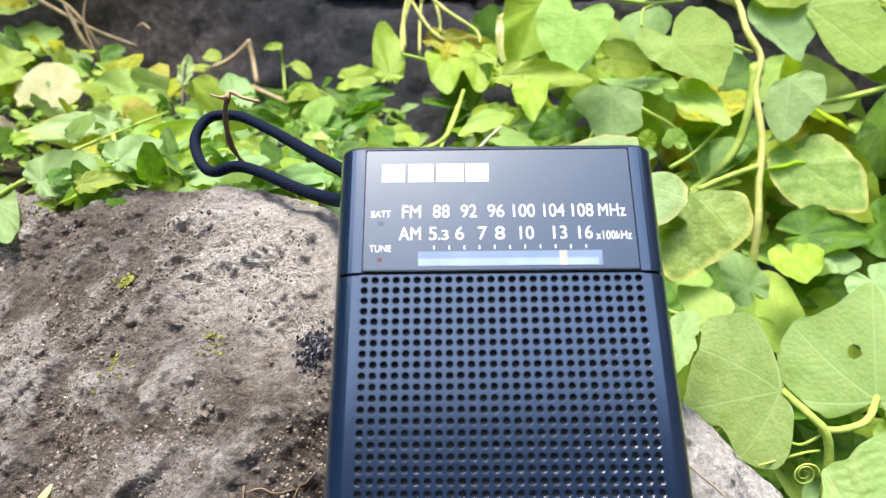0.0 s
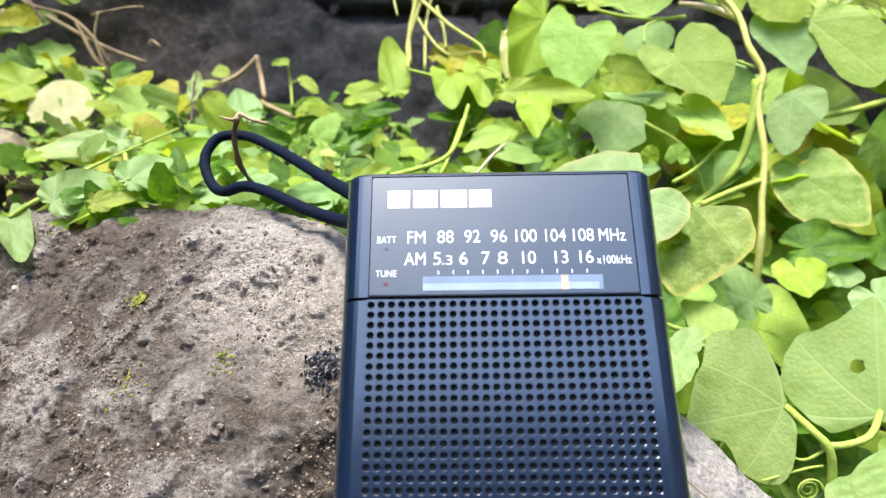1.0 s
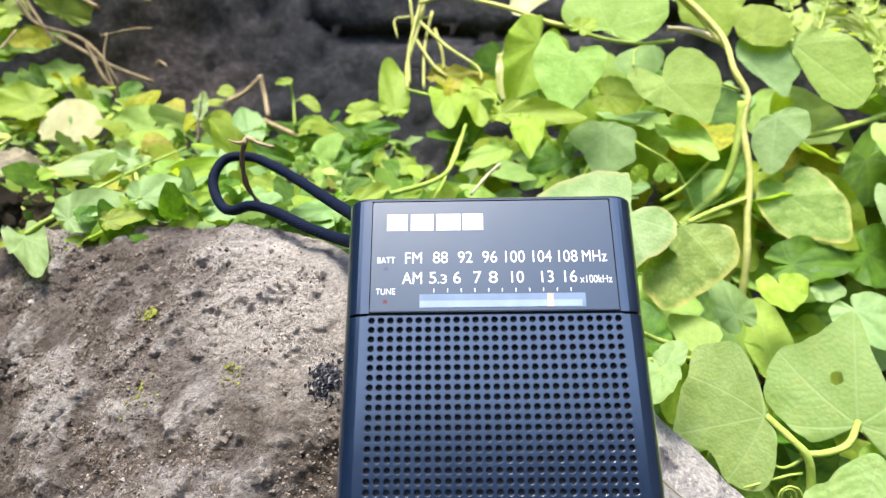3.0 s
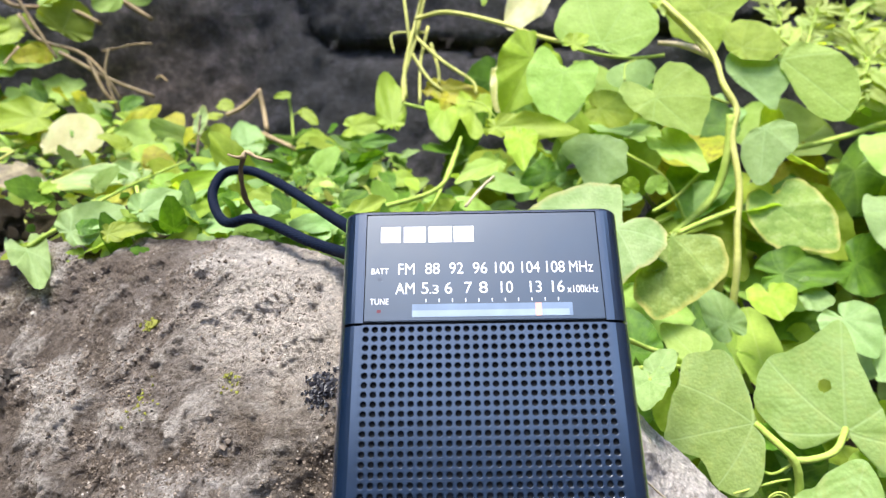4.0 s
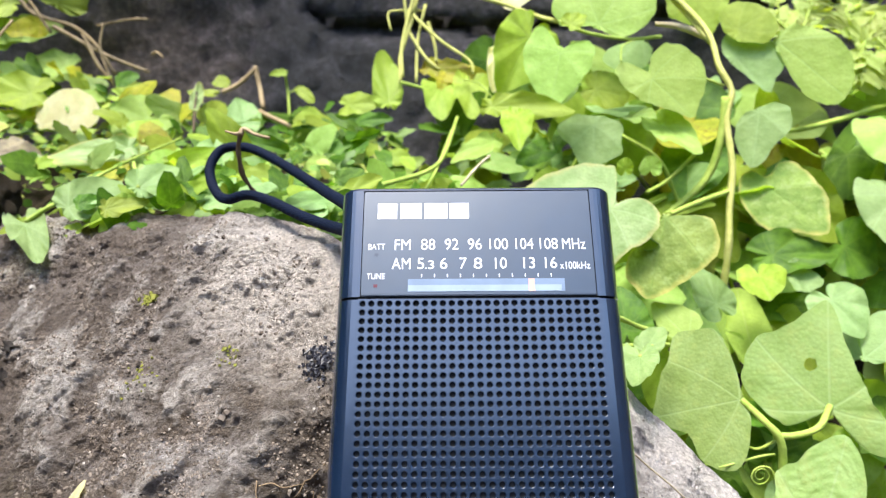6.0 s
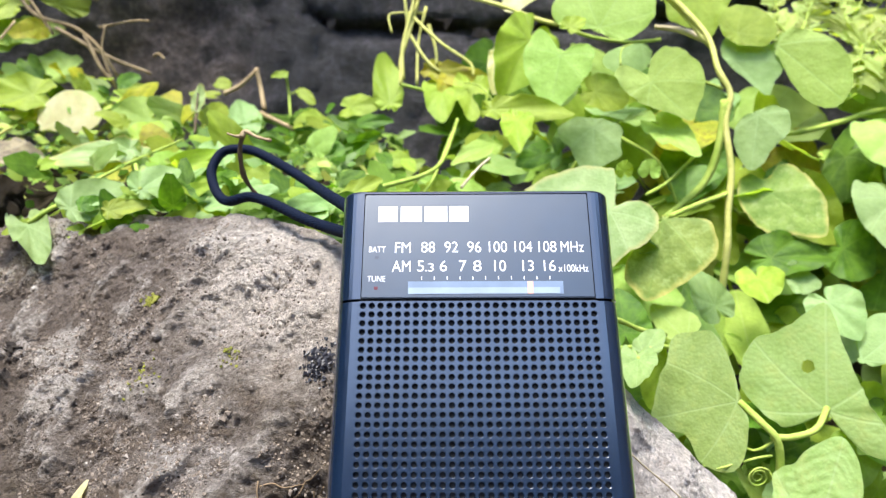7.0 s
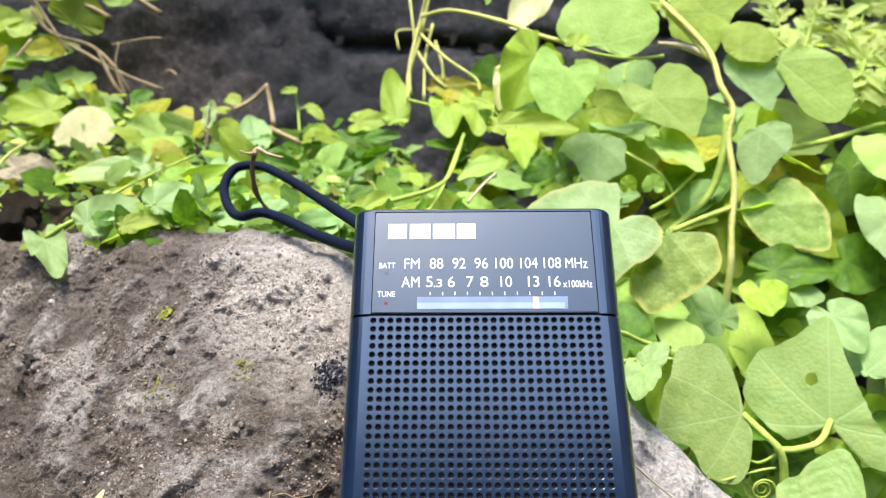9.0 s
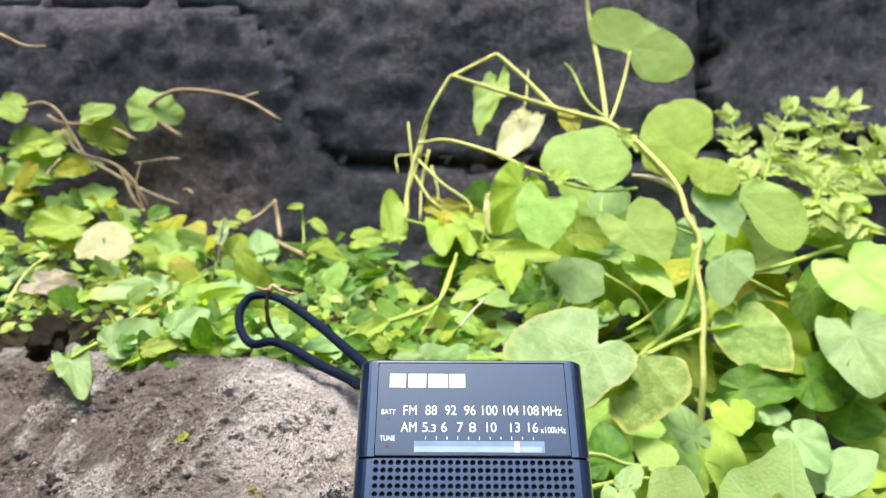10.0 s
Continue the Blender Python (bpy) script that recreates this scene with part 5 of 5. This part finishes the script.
def ground_weeds():
    """Small weed leaves crowding over the bank of soil."""
    r = random.Random(5)
    hues = ("fresh", "lime", "lime", "lime", "deep", "cool", "soft", "yellow")
    for k in range(290):
        x, y = r.uniform(-0.42, 0.03), 0.115 + 0.19 * r.random()
        if (x < -0.19 and y < 0.165) or (-0.29 < x < -0.23 and y < 0.275):
            continue
        z = soil_height(x, y) + r.uniform(0.004, 0.024) + 0.012 * ease(0.12, 0.2, y) + 0.034 * ease(0.21, 0.28, y) * r.random() * (1 - 0.7 * ease(-0.19, -0.14, x))
        size = r.uniform(0.010, 0.024)
        b = Vector((x, y, z))
        way = Vector((r.uniform(-1, 1), r.uniform(-1.0, 0.3), r.uniform(-0.35, 0.55))).normalized()
        leaf(WEEDS, r.choice(("oval", "oval", "heart", "round")), r.choice(hues if x < -0.16 else ("deep", "deep", "lime", "fresh", "deep")), b, b + way * size, size * r.uniform(0.5, 0.95), r.uniform(-20, 20), True)
    for k in range(110):
        x, y = r.uniform(-0.175, -0.035), r.uniform(0.095, 0.135)
        b = Vector((x, y, 0.172 + 0.22 * (y - 0.095) + r.uniform(0.0, 0.016)))
        size = r.uniform(0.009, 0.018)
        way = Vector((r.uniform(-1, 1), r.uniform(-0.8, 0.3), r.uniform(-0.2, 0.6))).normalized()
        leaf(WEEDS, r.choice(("oval", "oval", "heart")), r.choice(("lime", "fresh", "cool", "deep", "deep")), b, b + way * size, size * r.uniform(0.5, 0.8), r.uniform(-20, 20), True)
    verts, faces = [], []
    for k in range(2600):
        x, y = r.uniform(-0.5, 0.06), 0.105 + 0.205 * r.random()
        if -0.32 < x < -0.19 and y < 0.16:
            continue
        z = soil_height(x, y) + r.uniform(0.0, 0.024) + 0.034 * ease(0.2, 0.28, y) * r.random() * (1 - 0.7 * ease(-0.19, -0.14, x))
        s = r.uniform(0.004, 0.011)
        way = Vector((r.uniform(-1, 1), r.uniform(-1, 0.4), r.uniform(-0.3, 0.8))).normalized()
        out = way.cross(Vector((r.uniform(-0.4, 0.4), -0.6, 0.8))).normalized()
        up = out.cross(way)
        b = Vector((x, y, z))
        i = len(verts)
        for u, v, h in ((0, 0, 0), (0.3, 0.3, 0.05), (0.33, 0.6, 0.06), (0, 1, -0.05), (-0.33, 0.6, 0.06), (-0.3, 0.3, 0.05), (0, 0.5, 0)):
            verts.append(b + out * (u * s) + way * (v * s) + up * (h * s))
        for a, c in ((0, 1), (1, 2), (2, 3), (3, 4), (4, 5), (5, 0)):
            faces.append((i + a, i + c, i + 6))
    ob = part("small_leaves", mesh_of("small_leaves", verts, faces, True), WEED_LEAF)
    tagged(ob, "tiny green weed leaves carpeting the soil", "ground cover", kind="stuff")


def weed_material():
    m, n, l, b = shader("weed_leaf", 0.5, 0.4)
    isl = n.new("ShaderNodeNewGeometry").outputs["Random Per Island"]
    c = ramp(n, l, isl, [(0.0, (0.06, 0.14, 0.02)), (0.40, (0.17, 0.31, 0.04)), (0.75, (0.32, 0.43, 0.06)), (1.0, (0.44, 0.46, 0.11))])
    l.new(c, b.inputs["Base Color"])
    tr = n.new("ShaderNodeBsdfTranslucent")
    l.new(c, tr.inputs["Color"])
    both = n.new("ShaderNodeMixShader")
    both.inputs[0].default_value = 0.35
    l.new(b.outputs[0], both.inputs[1])
    l.new(tr.outputs[0], both.inputs[2])
    l.new(both.outputs[0], n["Material Output"].inputs["Surface"])
    return m


WEED_LEAF = weed_material()
ground_weeds()


# ---- feathery plant at the wall ----
def frond(plant, base, tip, width, colour, pairs=4):
    b, t = Vector(base), Vector(tip)
    way = t - b
    side = way.normalized().cross(Vector((0, -0.8, 0.6))).normalized()
    stalk("stem", (b, b + way * 0.5 + Vector((0, 0, 0.002)), t), 0.0008, 0.0005, STEM, plant)
    for k in range(pairs):
        f = 0.25 + 0.7 * k / (pairs - 1)
        s = width * (1 - 0.55 * abs(f - 0.5))
        for sign in (-1, 1):
            p = b + way * f
            turn = Vector((dice.uniform(-0.3, 0.3), dice.uniform(-0.5, 0.1), dice.uniform(-0.3, 0.3))) * s
            leaf(plant, dice.choice(("cut", "cut", "oval")), colour, p, p + side * (sign * s) + way.normalized() * (0.55 * s) + turn, s * 0.62, dice.uniform(-25, 25), True)
    leaf(plant, "oval", colour, b + way * 0.95, t + way * 0.22, width * 0.5, 0, True)


FERN = thing("feathery_weed", "lime green feathery weed with small lobed leaflets", "weed")
frond(FERN, (0.2144, 0.2668, 0.2721), (0.2121, 0.3010, 0.3293), 0.0195, "fern")
frond(FERN, (0.2197, 0.2693, 0.2764), (0.2612, 0.3026, 0.3362), 0.0195, "fern")
frond(FERN, (0.2197, 0.2608, 0.2718), (0.2435, 0.2887, 0.3101), 0.0180, "fern")
frond(FERN, (0.2142, 0.2537, 0.2693), (0.2036, 0.2708, 0.2890), 0.0180, "fern")
frond(FERN, (0.2590, 0.2728, 0.2726), (0.2612, 0.3025, 0.3340), 0.0150, "fern")
frond(FERN, (0.2603, 0.2753, 0.2769), (0.2913, 0.3016, 0.3404), 0.0210, "fern")
frond(FERN, (0.2708, 0.2788, 0.2729), (0.3089, 0.3015, 0.3382), 0.0195, "fern")
frond(FERN, (0.2729, 0.2679, 0.2640), (0.3323, 0.3027, 0.3142), 0.0195, "fern")
frond(FERN, (0.2543, 0.2572, 0.2655), (0.2580, 0.2795, 0.2941), 0.0180, "fern")
frond(FERN, (0.2503, 0.2501, 0.2632), (0.2808, 0.2683, 0.2847), 0.0195, "fern")
frond(FERN, (0.2684, 0.2537, 0.2594), (0.3138, 0.2744, 0.2852), 0.0180, "fern")
frond(FERN, (0.2898, 0.2748, 0.2559), (0.3482, 0.3009, 0.3271), 0.0210, "fern")
frond(FERN, (0.2612, 0.2489, 0.2711), (0.2776, 0.2364, 0.2395), 0.0180, "fern")
frond(FERN, (0.2486, 0.2406, 0.2667), (0.2408, 0.2329, 0.2433), 0.0165, "fern")
frond(FERN, (0.1038, 0.2244, 0.3087), (0.1070, 0.2221, 0.2946), 0.0090, "fern")
frond(FERN, (0.1054, 0.2307, 0.3097), (0.1186, 0.2299, 0.2982), 0.0090, "fern")


# ---- crumbs and litter on the boulder ----
def lump(name, material, at, size, seed, flat=0.6, label="", category=""):
    bm = bmesh.new()
    bmesh.ops.create_icosphere(bm, subdivisions=4, radius=1)
    for v in bm.verts:
        v.co *= 1 + 0.55 * noise.noise(v.co * 1.7 + Vector((seed, 0, 0))) + 0.35 * noise.noise(v.co * 4.5 + Vector((0, seed, 0))) + 0.10 * noise.noise(v.co * 14)
    for f in bm.faces:
        f.smooth = True
    ob = part(name, bm, material)
    ob.matrix_world = RADIO @ Matrix.Translation(at) @ Matrix.Diagonal((size, size * flat, size, 1))
    return tagged(ob, label, category)


def surface(x, z):
    """Place and outward direction on the boulder's front, in the radio's frame."""
    hit, at, normal, _ = ROCK.ray_cast(Vector((x, -0.3, z)), Vector((0, 1, 0)))
    return at, normal


def crumbs():
    r = random.Random(9)
    verts, faces = [], []
    for k in range(20000):
        x, z = r.uniform(-0.24, -0.038), r.uniform(-0.10, 0.05)
        clump = noise.noise(Vector((x * 55, 3.0, z * 55))) + 0.35 * noise.noise(Vector((x * 160, 1.0, z * 160)))
        if clump < -0.02 + 0.12 * ease(-0.09, -0.05, x) or z > along(x, BROW) - 0.003 or (z > -0.030 + 0.3 * (x + 0.04) and x > -0.095 and r.random() < 0.75):
            continue
        at, normal = surface(x, z)
        s = r.uniform(0.0002, 0.0008) * (1.7 if r.random() < 0.07 else 1)
        u = normal.cross(Vector((0.3, 0.2, 1))).normalized()
        v = normal.cross(u)
        i = len(verts)
        turn = r.uniform(0, 6.28)
        for a in range(5):
            q = turn + a * 1.2566
            verts.append(at + (u * math.cos(q) + v * math.sin(q)) * (s * r.uniform(0.6, 1.2)) - normal * (0.2 * s))
        verts.append(at + normal * (s * r.uniform(0.5, 0.9)) + u * (0.3 * s * r.uniform(-1, 1)))
        for a in range(5):
            faces.append((i + a, i + (a + 1) % 5, i + 5))
    ob = part("soil_crumbs", mesh_of("soil_crumbs", verts, faces), CRUMB)
    ob.matrix_world = RADIO
    tagged(ob, "dark crumbs of soil scattered on the boulder", "soil crumbs", kind="stuff")


def crumb_material():
    m, n, l, b = shader("soil_crumb", 0.9, 0.2)
    isl = n.new("ShaderNodeNewGeometry").outputs["Random Per Island"]
    l.new(ramp(n, l, isl, [(0.0, (0.075, 0.056, 0.042)), (0.5, (0.18, 0.145, 0.115)), (0.95, (0.23, 0.185, 0.145)), (1.0, (0.42, 0.38, 0.33))]), b.inputs["Base Color"])
    return m


CRUMB = crumb_material()
SOOT = plastic("glittering_black", (0.012, 0.011, 0.016), 0.45)
MOSS = wood_material("moss_tuft", (0.10, 0.10, 0.015), (0.30, 0.30, 0.05))
DEAD = wood_material("black_leaf", (0.010, 0.008, 0.006), (0.035, 0.026, 0.02))
crumbs()


def cluster(name, material, x, z, spread, count, size, seed, label, category):
    """A little heap of grains on the boulder."""
    r = random.Random(seed)
    verts, faces = [], []
    for k in range(count):
        px, pz = x + r.gauss(0, spread), z + r.gauss(0, spread)
        px = min(px, -0.0365)
        at, normal = surface(px, pz)
        s = size * r.uniform(0.4, 1.2)
        c = at + normal * (s * r.uniform(0.1, 0.9))
        i = len(verts)
        for q in range(8):
            verts.append(c + Vector(((q & 1) * 2 - 1, ((q >> 1) & 1) * 2 - 1, (q >> 2) * 2 - 1)) * (0.5 * s) + Vector((r.uniform(-1, 1), r.uniform(-1, 1), r.uniform(-1, 1))) * (0.35 * s))
        for f in ((0, 2, 3, 1), (4, 5, 7, 6), (0, 1, 5, 4), (2, 6, 7, 3), (0, 4, 6, 2), (1, 3, 7, 5)):
            faces.append(tuple(i + q for q in f))
    ob = part(name, mesh_of(name, verts, faces), material)
    ob.matrix_world = RADIO
    tagged(ob, label, category)


lump("soil_clod", SOIL, (-0.204, 0.100, 0.043), 0.0095, 3, 0.8, "dark damp clod of soil behind the boulder", "soil")
cluster("black_lichen", SOOT, -0.0455, -0.038, 0.0030, 280, 0.0007, 1, "glittering black crust on the boulder beside the radio", "lichen")
cluster("moss_tuft", MOSS, -0.1155, -0.0095, 0.0013, 40, 0.0010, 2, "small yellow-green moss tuft on the boulder", "moss")
cluster("moss_patch", MOSS, -0.0780, -0.0330, 0.0022, 26, 0.0006, 3, "thin yellow-green moss film on the boulder", "moss")
cluster("moss_patch", MOSS, -0.1080, -0.0400, 0.0030, 26, 0.0006, 4, "thin yellow-green moss film on the boulder", "moss")


def scrap(name, material, x, z, size, turn, seed, label, category):
    """A curled scrap of dead leaf lying on the boulder."""
    at, normal = surface(x, z)
    me, half = leaf_mesh("oval", seed, 5, 28)
    me.materials.append(material)
    ob = new(name, me)
    way = Vector((math.sin(turn), 0, math.cos(turn)))
    way = (way - normal * way.dot(normal)).normalized()
    m = Matrix((way.cross(normal), way, normal)).transposed().to_4x4()
    ob.matrix_world = RADIO @ Matrix.Translation(at + normal * 0.0010) @ m @ Matrix.Diagonal((size * 0.5, size, size * 1.6, 1))
    tagged(ob, label, category)


scrap("leaf_scrap", DEAD, -0.172, -0.024, 0.019, 0.95, 51, "curled black scrap of dead leaf on the boulder", "dead leaf")
scrap("leaf_scrap", DEAD, -0.172, -0.036, 0.012, 0.3, 52, "small dark scrap of dead leaf on the boulder", "dead leaf")
scrap("leaf_scrap", LEAF["bleached"], -0.1195, -0.0785, 0.009, 0.25, 53, "small pale yellowed leaf scrap on the boulder", "dead leaf")


def rootlets():
    """Fine brown roots lying over the dark hollow of the boulder."""
    r = random.Random(17)
    mat = thing("root_fibres", "fine brown root fibres over the dark hollow of the boulder", "roots", RADIO)
    for k in range(16):
        x, z = r.uniform(-0.062, -0.042), r.uniform(-0.098, -0.070)
        turn, pts = r.uniform(-2.6, 0.6), []
        for j in range(6):
            at, normal = surface(min(x, -0.0385), z)
            pts.append(at + normal * r.uniform(0.0002, 0.0012))
            turn += r.uniform(-0.7, 0.7)
            x += 0.0026 * math.cos(turn)
            z += 0.0026 * math.sin(turn)
        part("root", tube(pts, 0.00022, 0.00013, 6, 4, 0.3), ROOT, mat)


ROOT = wood_material("root_brown", (0.10, 0.065, 0.035), (0.28, 0.20, 0.12))
rootlets()
